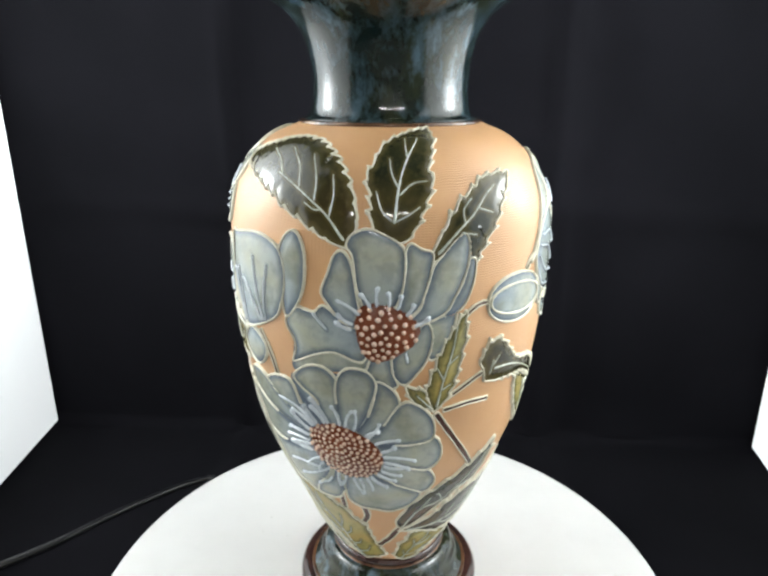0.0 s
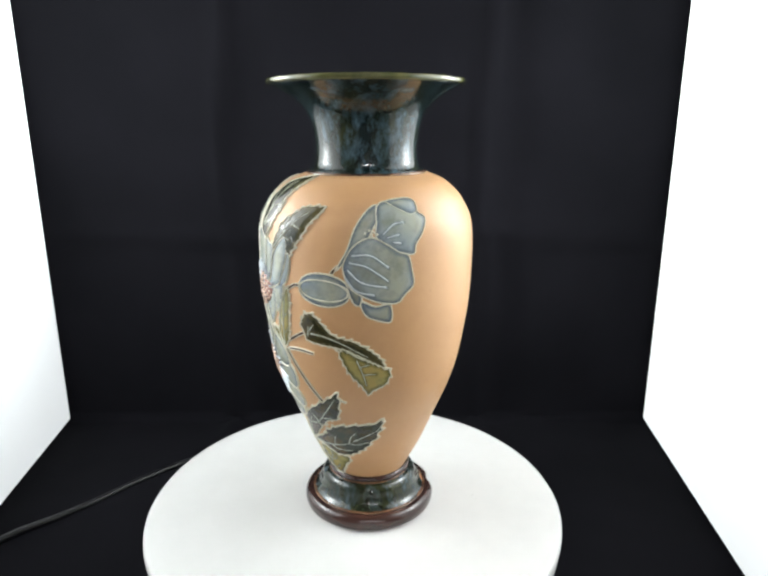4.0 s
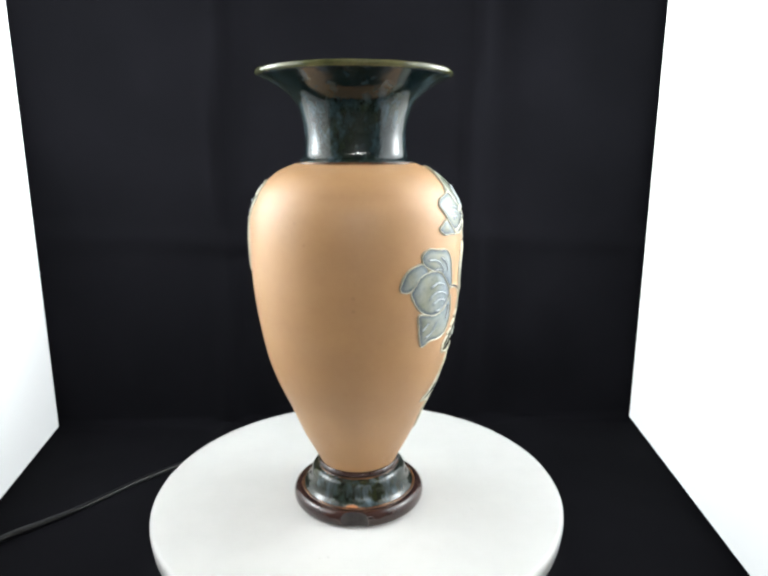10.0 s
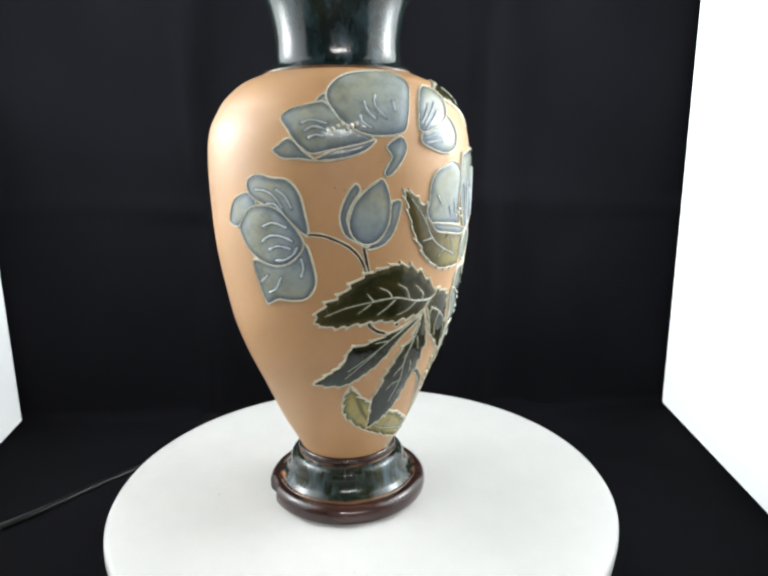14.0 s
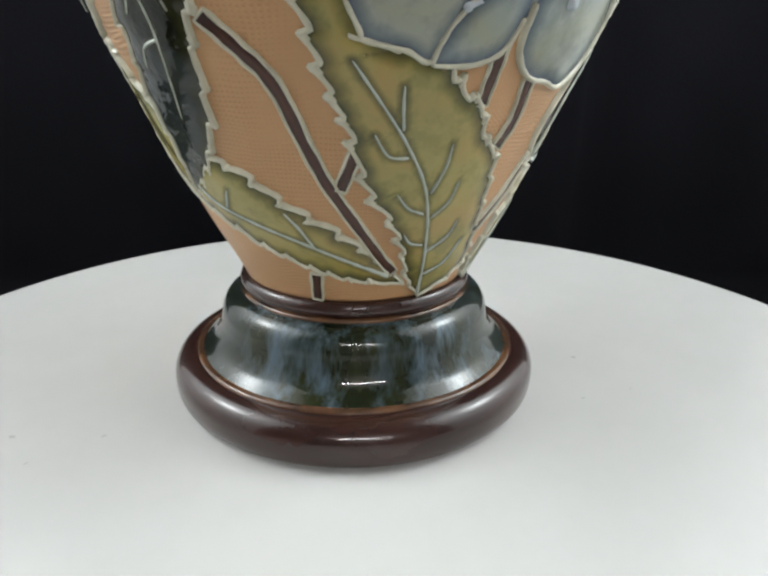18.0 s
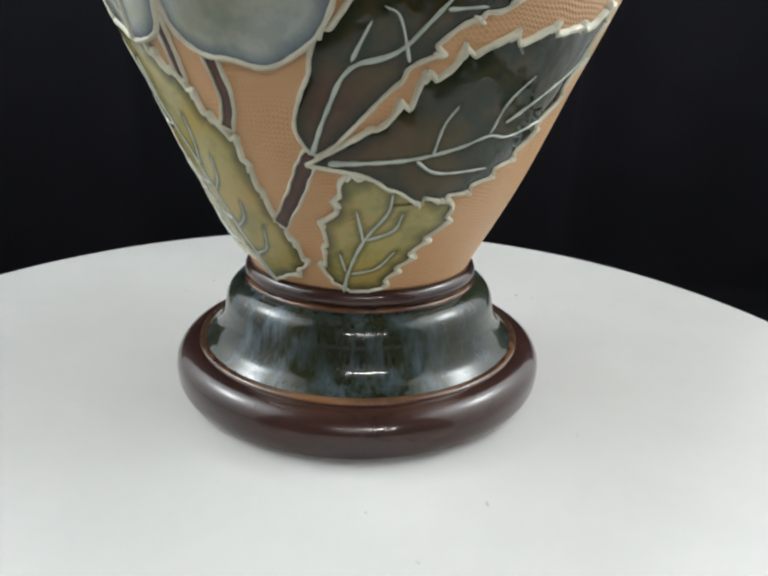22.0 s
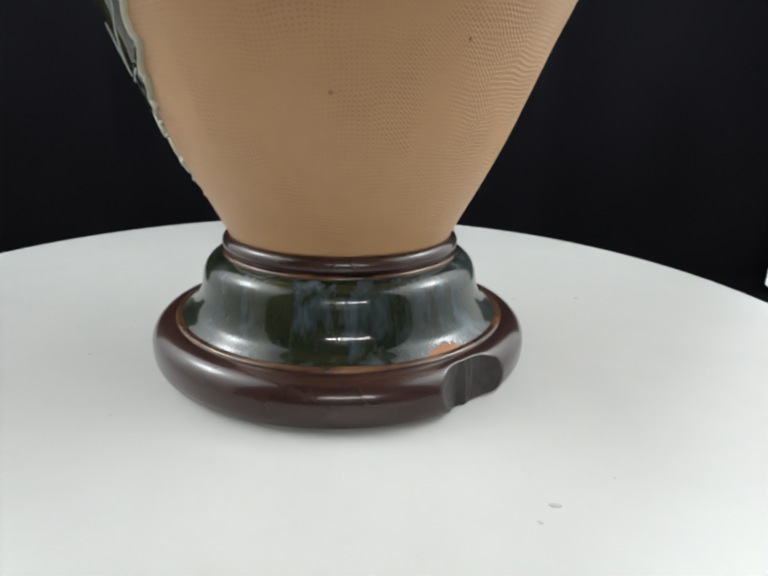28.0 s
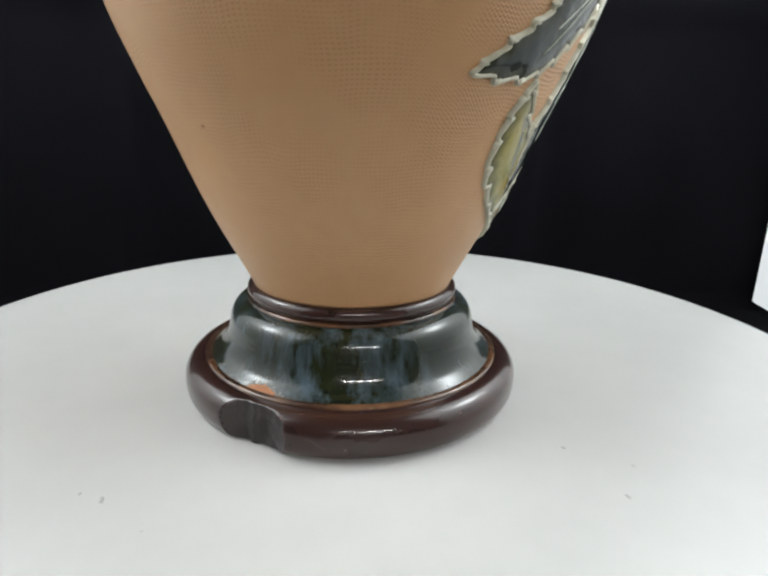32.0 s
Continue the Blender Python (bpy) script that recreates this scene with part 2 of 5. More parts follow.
def mat_cloth():
    m = material("black_cotton_cloth", rough=0.95, spec=0.08)
    o = coords(m)
    n, f = noise_out(m, o, 5, 4), noise_out(m, o, 900, 2)
    c = ramp(m, n, [(0.3, (0.0030, 0.0030, 0.0042)), (0.7, (0.0063, 0.0061, 0.0083))])
    wire(m, c, bsdf(m).inputs["Base Color"])
    bump(m, math_node(m, "ADD", math_node(m, "MULTIPLY", n, 6.0), f), 0.3, 0.001)
    return m


CLOTH = mat_cloth()


def mat_panel(name, rim, wide, hot, centre):
    """White tent fabric with a lamp behind it: brightest before the lamp, dimmer towards the floor."""
    m = material(name, (0.6, 0.6, 0.6), 0.9)
    tc = m.node_tree.nodes.new("ShaderNodeTexCoord")
    total = rim
    for power, spread, rise in ((wide, 0.22, 0.07), (hot, 0.060, 0.0)):
        d = m.node_tree.nodes.new("ShaderNodeVectorMath")
        d.operation = "DISTANCE"
        d.inputs[1].default_value = (centre[0], centre[1], centre[2] + rise)
        wire(m, tc.outputs["Object"], d.inputs[0])
        q = math_node(m, "DIVIDE", d.outputs["Value"], spread)
        g = math_node(m, "POWER", 2.718, math_node(m, "MULTIPLY", math_node(m, "MULTIPLY", q, q), -1.0))
        total = math_node(m, "ADD", math_node(m, "MULTIPLY", g, power), total)
    wire(m, total, bsdf(m).inputs["Emission Strength"])
    bsdf(m).inputs["Emission Color"].default_value = (0.925, 0.985, 1.0, 1)
    return m


# ---- building helpers ----
def mesh_object(name, verts, faces, mats, parent=None, label="", index=None, smooth=True, edge=None, along=None, uv=None):
    me = bpy.data.meshes.new(name)
    me.from_pydata([tuple(v) for v in verts], [], faces)
    for mt in mats if isinstance(mats, (list, tuple)) else [mats]:
        me.materials.append(mt)
    if index is not None:
        me.polygons.foreach_set("material_index", index)
    me.polygons.foreach_set("use_smooth", [smooth] * len(me.polygons))
    if edge is not None:
        a = me.attributes.new("edge", "FLOAT", "POINT")
        a.data.foreach_set("value", edge)
    if along is not None:
        a = me.attributes.new("along", "FLOAT", "POINT")
        a.data.foreach_set("value", along)
    if uv is not None:
        layer = me.uv_layers.new(name="chart")
        for lp in me.loops:
            layer.data[lp.index].uv = uv[lp.vertex_index]
    me.validate()
    ob = new(name, me)
    ob.parent = parent
    if label:
        tagged(ob, label)
    return ob


def part(name, bm, mat, parent, label=""):
    me = bpy.data.meshes.new(name)
    bm.to_mesh(me)
    bm.free()
    me.materials.append(mat)
    ob = new(name, me)
    ob.parent = parent
    if label:
        tagged(ob, label)
    return ob


def box_bm(x0, x1, y0, y1, z0, z1, bevel=0.0):
    bm = bmesh.new()
    bmesh.ops.create_cube(bm, size=1)
    for v in bm.verts:
        v.co = Vector((x0 if v.co.x < 0 else x1, y0 if v.co.y < 0 else y1, z0 if v.co.z < 0 else z1))
    if bevel:
        bmesh.ops.bevel(bm, geom=bm.edges[:], offset=bevel, segments=3, affect="EDGES", profile=0.5)
    return bm


def catmull(points, steps):
    """A smooth line through a few control points."""
    p = [np.array(q, float) for q in points]
    p = [2 * p[0] - p[1]] + p + [2 * p[-1] - p[-2]]
    out = []
    for i in range(1, len(p) - 2):
        for k in range(steps):
            t = k / steps
            a, b, c, d = p[i - 1], p[i], p[i + 1], p[i + 2]
            out.append(0.5 * (2 * b + (c - a) * t + (2 * a - 5 * b + 4 * c - d) * t * t + (3 * b - a - 3 * c + d) * t ** 3))
    out.append(p[-2])
    return out


def turned(name, outline, mat, parent, label="", segments=192, shape=None, closed=True, uv=False, mats=None, pick=None):
    """A turned ring of pottery: outline is a closed run of (radius, height)."""
    n = len(outline)
    verts, faces, uvs, index = [], [], [], []
    length = np.concatenate([[0], np.cumsum([math.hypot(outline[i + 1][0] - outline[i][0], outline[i + 1][1] - outline[i][1]) for i in range(n - 1)])])
    cols = segments + (1 if uv else 0)
    for j in range(cols):
        a = 2 * math.pi * j / segments
        for i, (r, z) in enumerate(outline):
            if shape:
                r, z = shape(r, z, math.degrees(a))
            verts.append((r * math.cos(a), r * math.sin(a), z))
            uvs.append((a * 0.055, length[i]))
    for j in range(segments):
        k = j + 1 if uv else (j + 1) % segments
        for i in range(n if closed else n - 1):
            i2 = (i + 1) % n
            faces.append((j * n + i, k * n + i, k * n + i2, j * n + i2))
            if pick:
                z = (outline[i][1] + outline[i2][1]) / 2
                index.append(pick((outline[i][0] + outline[i2][0]) / 2, z, math.degrees(2 * math.pi * (j + 0.5) / segments)))
    return mesh_object(name, verts, faces, mats or [mat], parent, label, index if pick else None, uv=uvs if uv else None)


# ---- the vase's shape: (radius, height) up its body ----
BODY = catmull([(0.0279, 0.0315), (0.0302, 0.0362), (0.0350, 0.0452), (0.0398, 0.0550), (0.0440, 0.0650), (0.0483, 0.0755), (0.0525, 0.0850),
                (0.0585, 0.1000), (0.0638, 0.1180), (0.0695, 0.1520), (0.0713, 0.1800), (0.0713, 0.2010), (0.0694, 0.2150),
                (0.0648, 0.2245), (0.0603, 0.2310), (0.0515, 0.2385), (0.0392, 0.2437)], 8)
BZ, BR = np.array([q[1] for q in BODY]), np.array([q[0] for q in BODY])
BS = np.concatenate([[0], np.cumsum(np.hypot(np.diff(BZ), np.diff(BR)))])


class Chart:
    """Lays flat drawings on the vase: u along the girth, v up the wall, h off the wall."""

    def __init__(self, z):
        self.girth = float(np.interp(z, BZ, BR))

    def flat(self, theta, z):
        return np.array([radians(theta) * self.girth, float(np.interp(z, BZ, BS))])

    def place(self, q, h):
        s = min(max(q[1], 0.0), BS[-1])
        r, z = np.interp(s, BS, BR), np.interp(s, BS, BZ)
        dr = np.interp(s + 0.001, BS, BR) - np.interp(s - 0.001, BS, BR)
        dz = np.interp(s + 0.001, BS, BZ) - np.interp(s - 0.001, BS, BZ)
        k = math.hypot(dr, dz)
        a = q[0] / self.girth
        r, z = r + h * dz / k, z - h * dr / k
        return (r * math.cos(a), r * math.sin(a), z)


PENDING = []


class Relief:
    """Collects the faces of one moulded motif: glaze fill, raised slip lines, dots."""

    def __init__(self, chart, level):
        self.c, self.level, self.base = chart, level, 0.00025 + 0.00006 * level
        self.v, self.f, self.m, self.e, self.q, self.a = [], [], [], [], [], []
        self.outline, self.lines, self.swell, self.whole = None, [], None, False

    def near_line(self, q, reach=0.0036):
        """1 away from the raised lines, 0 on them."""
        if not self.lines:
            return 1.0
        d = np.hypot(*(np.concatenate(self.lines) - q).T).min()
        return min(1.0, d / reach)

    def add(self, q, h, e, al=0.5):
        self.a.append(al)
        self.v.append(self.c.place(q, h + (self.swell(q) if self.swell else 0.0)))
        self.q.append((q[0] / self.c.girth, q[1]))
        self.e.append(e)

    def bind(self, first, a, b, mat):
        """Ties a new piece to the nearest corner of what is there already, under the glaze."""
        if first:
            here = np.array(self.q[a])
            near = int(np.argmin(np.sum((np.array(self.q[:first]) - here) ** 2 * np.array([self.c.girth ** 2, 1]), axis=1)))
            self.f.append((a, b, near))
            self.m.append(mat)

    def grid(self, rows, mat=0, lift=0.0):
        """rows of points across the shape, from one border to the other."""
        k, o = len(rows[0]), len(self.v)
        for i, row in enumerate(rows):
            wide = np.hypot(*(row[0] - row[-1])) / 2
            for j, q in enumerate(row):
                off = wide * 2 * min(j, k - 1 - j) / (k - 1)
                e = min(1.0, off / 0.0036) * min(1.0, 9 * min(i, len(rows) - 1 - i) / (len(rows) - 1))
                self.add(q, self.base + lift + 0.00035 * math.sqrt(e), min(e, self.near_line(q)), i / (len(rows) - 1))
        for i in range(len(rows) - 1):
            for j in range(k - 1):
                a = o + i * k + j
                self.f.append((a, a + 1, a + k + 1, a + k))
                self.m.append(mat)

    def bead(self, line, width=0.0015, height=0.0007, mat=1, closed=False, knob=0.0, wobble=0.14, taper=False, lift=0.0):
        """A raised trail of slip along a line; knob swells its far end."""
        line = [np.asarray(q) for q in line]
        keep = [line[0]]
        for q in line[1:]:
            if np.hypot(*(q - keep[-1])) > 0.00025:
                keep.append(q)
        line, n, o = keep, len(keep), len(self.v)
        if n < 2:
            return
        for i, q in enumerate(line):
            a = line[(i - 1) % n] if closed or i else q
            b = line[(i + 1) % n] if closed or i < n - 1 else q
            t = (b - a) / max(1e-9, np.hypot(*(b - a)))
            side = np.array([-t[1], t[0]])
            w = width * (1 + wobble * math.sin(i * 0.9 + o) + wobble * 0.7 * math.sin(i * 0.37 + 2 * o))
            if taper:
                w *= 1 - 0.55 * i / n
            if knob and i > n - 5:
                w *= 1 + knob * (1 - abs(i - (n - 2.5)) / 2.5)
            if not closed and i in (0, n - 1):
                w *= 0.45
            for sd, h in ((-0.5, -1), (-0.36, 0.55), (0, 1.0), (0.36, 0.55), (0.5, -1)):
                self.add(q + side * sd * w, -0.0003 if h < 0 else self.base + lift + h * height * (w / width) ** 0.5, 1.0)
        for i in range(n if closed else n - 1):
            for k in range(4):
                p, r = o + i * 5 + k, o + ((i + 1) % n) * 5 + k
                self.f.append((p, r, r + 1, p + 1))
                self.m.append(mat)
        for i in range(0, n, 7):
            self.bind(o, o + i * 5, o + i * 5 + 4, mat)

    def dot(self, q, r, mat=1, height=0.8):
        o = len(self.v)
        for lat, hh in ((1.0, 0.0), (0.8, 0.6), (0.4, 0.92)):
            for k in range(8):
                a = k * math.pi / 4
                self.add(q + r * lat * np.array([math.cos(a), math.sin(a)]), self.base + hh * r * height if hh else 0.0, 1.0)
        self.add(q, self.base + r * height, 1.0)
        for ring in range(2):
            for k in range(8):
                a, b = o + ring * 8 + k, o + ring * 8 + (k + 1) % 8
                self.f.append((a, b, b + 8, a + 8))
                self.m.append(mat)
        for k in range(8):
            self.f.append((o + 16 + k, o + 16 + (k + 1) % 8, o + 24))
            self.m.append(mat)
        self.bind(o, o, o + 3, mat)

    def done(self, name, mats, parent, label="", outline=None):
        """Notes the motif; cast_motifs() makes it once all are known."""
        if outline is not None:
            self.outline = np.array([(q[0] / self.c.girth, q[1]) for q in outline])
        self.made = (name, mats, parent, label)
        PENDING.append(self)
        return self


def inside(pts, poly):
    """Which of the points lie in a closed outline."""
    x, y = pts[:, 0], pts[:, 1]
    hit = np.zeros(len(pts), bool)
    for (x0, y0), (x1, y1) in zip(poly, np.roll(poly, -1, axis=0)):
        cross = (y0 > y) != (y1 > y)
        with np.errstate(divide="ignore", invalid="ignore"):
            hit ^= cross & (x < (x1 - x0) * (y - y0) / (y1 - y0) + x0)
    return hit


def main_piece(faces, count):
    """Which faces hang together with the largest piece; slivers cut off by a neighbour are left out."""
    root = list(range(count))

    def find(a):
        while root[a] != a:
            root[a] = root[root[a]]
            a = root[a]
        return a

    for f in faces:
        a = find(f[0])
        for b in f[1:]:
            root[find(b)] = a
    home = [find(f[0]) for f in faces]
    names, sizes = np.unique(home, return_counts=True)
    most = names[np.argmax(sizes)]
    return [i for i, h in enumerate(home) if h == most]


def cast_motifs():
    """Makes the motifs: whatever lies under a higher one is left off, as on the pot."""
    objects = {}
    for rel in PENDING:
        q = np.array(rel.q)
        mids = np.array([q[list(f)].mean(axis=0) for f in rel.f])
        gone = np.zeros(len(mids), bool)
        for other in PENDING:
            if other is rel or rel.whole or other.outline is None or other.level <= rel.level + 1e-6:
                continue
            shift = round((mids[:, 0].mean() - other.outline[:, 0].mean()) / (2 * math.pi)) * 2 * math.pi
            poly = other.outline + np.array([shift, 0])
            if poly[:, 0].min() > mids[:, 0].max() or poly[:, 0].max() < mids[:, 0].min() or poly[:, 1].min() > mids[:, 1].max() or poly[:, 1].max() < mids[:, 1].min():
                continue
            gone |= inside(mids, poly)
        name, mats, parent, label = rel.made
        faces = [f for f, g in zip(rel.f, gone) if not g]
        index = [m for m, g in zip(rel.m, gone) if not g]
        if not faces:
            continue
        keep = main_piece(faces, len(rel.v))
        faces, index = [faces[i] for i in keep], [index[i] for i in keep]
        used = sorted({i for f in faces for i in f})
        at = {i: k for k, i in enumerate(used)}
        objects[rel] = mesh_object(name, [rel.v[i] for i in used], [tuple(at[i] for i in f) for f in faces], mats,
                                   objects.get(parent, VASE) if isinstance(parent, Relief) else parent, label, index, edge=[rel.e[i] for i in used], along=[rel.a[i] for i in used])


def smooth(points, step=0.0006, closed=False):
    """A smooth line through control points, with even steps."""
    n = len(points)
    fine = np.array(catmull(points[-2:] + points + points[:2], 10)[20:21 + 10 * n] if closed else catmull(points, 10))
    run = np.concatenate([[0], np.cumsum(np.hypot(*np.diff(fine, axis=0).T))])
    at = np.linspace(0, run[-1], max(6, int(run[-1] / step)))
    return np.stack([np.interp(at, run, fine[:, k]) for k in (0, 1)], axis=1)


def nearest(pts, lines):
    """How far each point is from a set of lines."""
    far = np.full(len(pts), 9.0)
    for q in np.concatenate(lines):
        far = np.minimum(far, np.hypot(pts[:, 0] - q[0], pts[:, 1] - q[1]))
    return far


def sheet(rel, left, right, ribs, pillow=0.0005, across=22):
    """Glaze between two borders that run from root to tip; it pools against the borders and the ribs."""
    n = max(24, len(left) // 2)

    def even(line):
        at = np.linspace(0, len(line) - 1, n)
        return np.stack([np.interp(at, np.arange(len(line)), line[:, k]) for k in (0, 1)], axis=1)

    a, b = even(left), even(right)
    k = np.linspace(0, 1, across)[None, :, None]
    pts = (a[:, None] * (1 - k) + b[:, None] * k).reshape(-1, 2)
    rim = nearest(pts, [left, right])
    rib = nearest(pts, ribs) if ribs else np.full(len(pts), 9.0)
    o = len(rel.v)
    for i, q in enumerate(pts):
        e = min(1.0, rim[i] / 0.0040)
        rel.add(q, rel.base + pillow * math.sqrt(e), min(e, rib[i] / 0.0018, 1.0), (i // across) / (n - 1))
    for i in range(n - 1):
        for j in range(across - 1):
            p = o + i * across + j
            rel.f.append((p, p + 1, p + across + 1, p + across))
            rel.m.append(0)


def saw(line, out, pitch, bite, calm, rng):
    """Cuts teeth into a border that runs from root to tip; each leans towards the tip and drops back sharply."""
    step = np.hypot(*np.diff(line, axis=0).T).mean()
    total, s, res, u, wide, deep = step * (len(line) - 1), 0.0, [], rng.random(), pitch, bite
    peaks = []
    for i, q in enumerate(line):
        t = line[min(i + 1, len(line) - 1)] - line[max(i - 1, 0)]
        t = t / max(1e-9, np.hypot(*t))
        nrm = np.array([-t[1], t[0]]) * out
        f = s / total
        grow = min(1.0, max(0.0, (f - calm) / 0.12 + 0.25)) * min(1.0, (1 - f) / 0.06)
        rise = (u / 0.80) ** 1.6 if u < 0.80 else 1 - (u - 0.80) / 0.20 * 1.0
        res.append(q + (nrm * (rise - 0.35) + t * rise * 0.55) * deep * 0.001 * grow)
        s += step
        if u < 0.80 <= u + step / (wide * 0.001) and grow > 0.5:
            peaks.append((res[-1], nrm * 0.7 + t * 0.7))
        u += step / (wide * 0.001)
        if u >= 1:
            u -= 1
            wide, deep = pitch * (0.75 + 0.5 * rng.random()), bite * (0.5 + 0.9 * rng.random())
    return np.array(res), peaks


def charted(rim):
    c = Chart(sum(q[1] for q in rim) / len(rim) * 0.001)
    return c, lambda pts: [c.flat(th, z * 0.001) for th, z in pts]


def leaf(parent, rim, level, mat, tip, bite=2.0, pitch=6.0, calm=0.1, lines=(), label=""):
    """A toothed leaf: its border from the stalk round to the stalk again as (degrees, millimetres up), the place of its tip in it, its veins."""
    c, flat = charted(rim)
    pts = flat(rim)
    rng = random.Random(int(rim[0][0] * 10 + rim[tip][1] * 7))
    left, right = smooth(pts[:tip + 1], 0.0004), smooth([pts[0]] + pts[:tip - 1:-1], 0.0004)
    ax = pts[tip] - pts[0]
    side = 1.0 if ax[0] * (left[len(left) // 2] - pts[0])[1] - ax[1] * (left[len(left) // 2] - pts[0])[0] > 0 else -1.0
    (left, tips), (right, more) = saw(left, side, pitch, bite, calm, rng), saw(right, -side, pitch, bite, calm, rng)
    ribs = [smooth(flat(q)) for q in lines]
    rel = Relief(c, level)
    sheet(rel, left, right, ribs, 0.0008)
    ring = list(left) + list(right[::-1])
    rel.bead(ring, 0.00112, 0.0008, closed=True, wobble=0.10)
    for q, d in tips + more:
        rel.bead([q - d * 0.0015, q - d * 0.0006, q + d * 0.0003, q + d * (0.0006 + 0.0007 * rng.random())], 0.0012, 0.0008, knob=0.3)
    body = rel.done("leaf", [mat, SLIP], parent, label, ring[::3])
    ve = Relief(c, level)
    ve.base += 0.0007
    for i, line in enumerate(ribs):
        ve.bead(line, 0.00115 if i == 0 else 0.0009, 0.00045, 0, taper=True)
    ve.done("vein", [VEIN], body)
    return body


def petal(parent, rim, level, lines=(), name="petal", label="", under=False, bare=0.0):
    """A petal: its border from the root round to the root again as (degrees, millimetres up), and the raised stamens on it."""
    c, flat = charted(rim)
    return petal_of(parent, c, flat(rim), level, [smooth(flat(q)) for q in lines], name, label, under=under, bare=bare)


def petal_of(parent, c, pts, level, ribs, name, label, inner=None, under=False, bare=0.0):
    """under: a plain ground of glaze that the other petals lie on; bare: how far from the root its border has no slip."""
    ring = smooth(pts, 0.0005, True)[:-1]
    far = int(np.argmax(np.hypot(*(ring - pts[0]).T)))
    far = min(max(far, len(ring) // 4), 3 * len(ring) // 4)
    left, right = ring[:far + 1], np.concatenate([ring[:1], ring[:far - 1:-1]])
    rel = Relief(c, level)
    lines = ribs + ([inner] if inner is not None else [])
    sheet(rel, left, right, lines, 0.0 if under else 0.0007)
    if under:
        rel.whole = True
        return rel.done(name, [PETAL], parent, label)
    off = np.hypot(*(ring - pts[0]).T)
    if bare:
        held = np.where(off > bare * off.max())[0]
        rel.bead(list(ring[held[0]:held[-1] + 1]), 0.00115, 0.0009, wobble=0.10)
    else:
        rel.bead(list(ring), 0.00115, 0.0009, closed=True, wobble=0.10)
    if inner is not None:
        rel.bead(list(inner), 0.0012, 0.0007, closed=True, lift=0.0006)
    for line in ribs:
        rel.bead(line, 0.0012, 0.0009, 2, knob=0.5, lift=0.0005)
    return rel.done(name, [PETAL, SLIP, RIDGE], parent, label, list(ring[::3]))


def stamens(parent, th, z, ru, rv, tilt, count, first, last, reach, level=4.5):
    """Knobbed threads standing out round a seed head, from one angle to another."""
    c = Chart(z)
    q0 = c.flat(th, z)
    turn = np.array([[math.cos(radians(tilt)), -math.sin(radians(tilt))], [math.sin(radians(tilt)), math.cos(radians(tilt))]])
    rng = random.Random(count)
    for i in range(count):
        a = radians(first + (last - first) * (i + 0.7 * rng.random()) / count)
        far, bow = reach * (0.65 + 0.55 * rng.random()), 0.10 * (1 if rng.random() < 0.6 else -1)
        line = [q0 + turn @ np.array([ru * math.cos(a + bow * k * k), rv * math.sin(a + bow * k * k)]) * 0.001 * (1.0 + k * 0.001 * far / 0.012) for k in (0.0, 0.35, 0.7, 1.0)]
        rel = Relief(c, level)
        rel.bead(smooth(line), 0.0013, 0.0009, 0, knob=0.9, lift=0.0005)
        rel.done("stamen", [RIDGE], parent)


def pollen(parent, places, size, level=3.0):
    """Round slip dots at (degrees, height) in a flower's mouth."""
    for th, z in places:
        rel = Relief(Chart(z), level)
        rel.dot(rel.c.flat(th, z), size, 0, 1.1)
        rel.done("stamen", [SLIP], parent)


def oval(parent, th0, z0, th1, z1, wl, wr, level, name, label):
    """A closed bud from its stalk to its tip, with a seam round its middle leaf."""
    c = Chart((z0 + z1) / 2)
    b, t = c.flat(th0, z0), c.flat(th1, z1)
    ax = t - b
    nrm = np.array([-ax[1], ax[0]]) / np.hypot(*ax)

    def round_at(k, grow):
        w = wl if math.sin(k) > 0 else wr
        return b + ax * (0.5 - 0.5 * math.cos(k) * grow) + nrm * w * 0.001 * math.copysign(abs(math.sin(k)) ** 0.9, math.sin(k)) * (grow if grow == 1 else 0.62)

    ring = [round_at(k, 1.0) for k in np.linspace(0, 2 * math.pi, 17)[:-1]]
    inner = np.array([round_at(k, 0.93) for k in np.linspace(0, 2 * math.pi, 60)[:-1]])
    return petal_of(parent, c, ring, level, [], name, label, inner)


def fan(parent, th0, z0, th1, z1, wide, level, name="petal", label="", ridges=3):
    """A plain fan-shaped petal from its root to its rounded end, with stamens spread along it."""
    c = Chart((z0 + z1) / 2)
    b, t = c.flat(th0, z0), c.flat(th1, z1)
    ax = t - b
    nrm = np.array([-ax[1], ax[0]]) / np.hypot(*ax) * wide * 0.001
    side = ((0.04, 0.25), (0.18, 0.52), (0.40, 0.85), (0.66, 1.0), (0.86, 0.84), (0.97, 0.45))
    ring = [b] + [b + ax * s + nrm * w for s, w in side] + [b + ax * 1.0] + [b + ax * s - nrm * w for s, w in reversed(side)]
    ribs = []
    for i in range(ridges):
        k = (i + 0.5) / ridges * 1.4 - 0.7
        ribs.append(smooth([b + ax * u + nrm * k * (0.35 + 0.6 * u) for u in (0.08, 0.3, 0.5 + 0.12 * (i % 2))]))
    return petal_of(parent, c, ring, level, ribs, name, label)


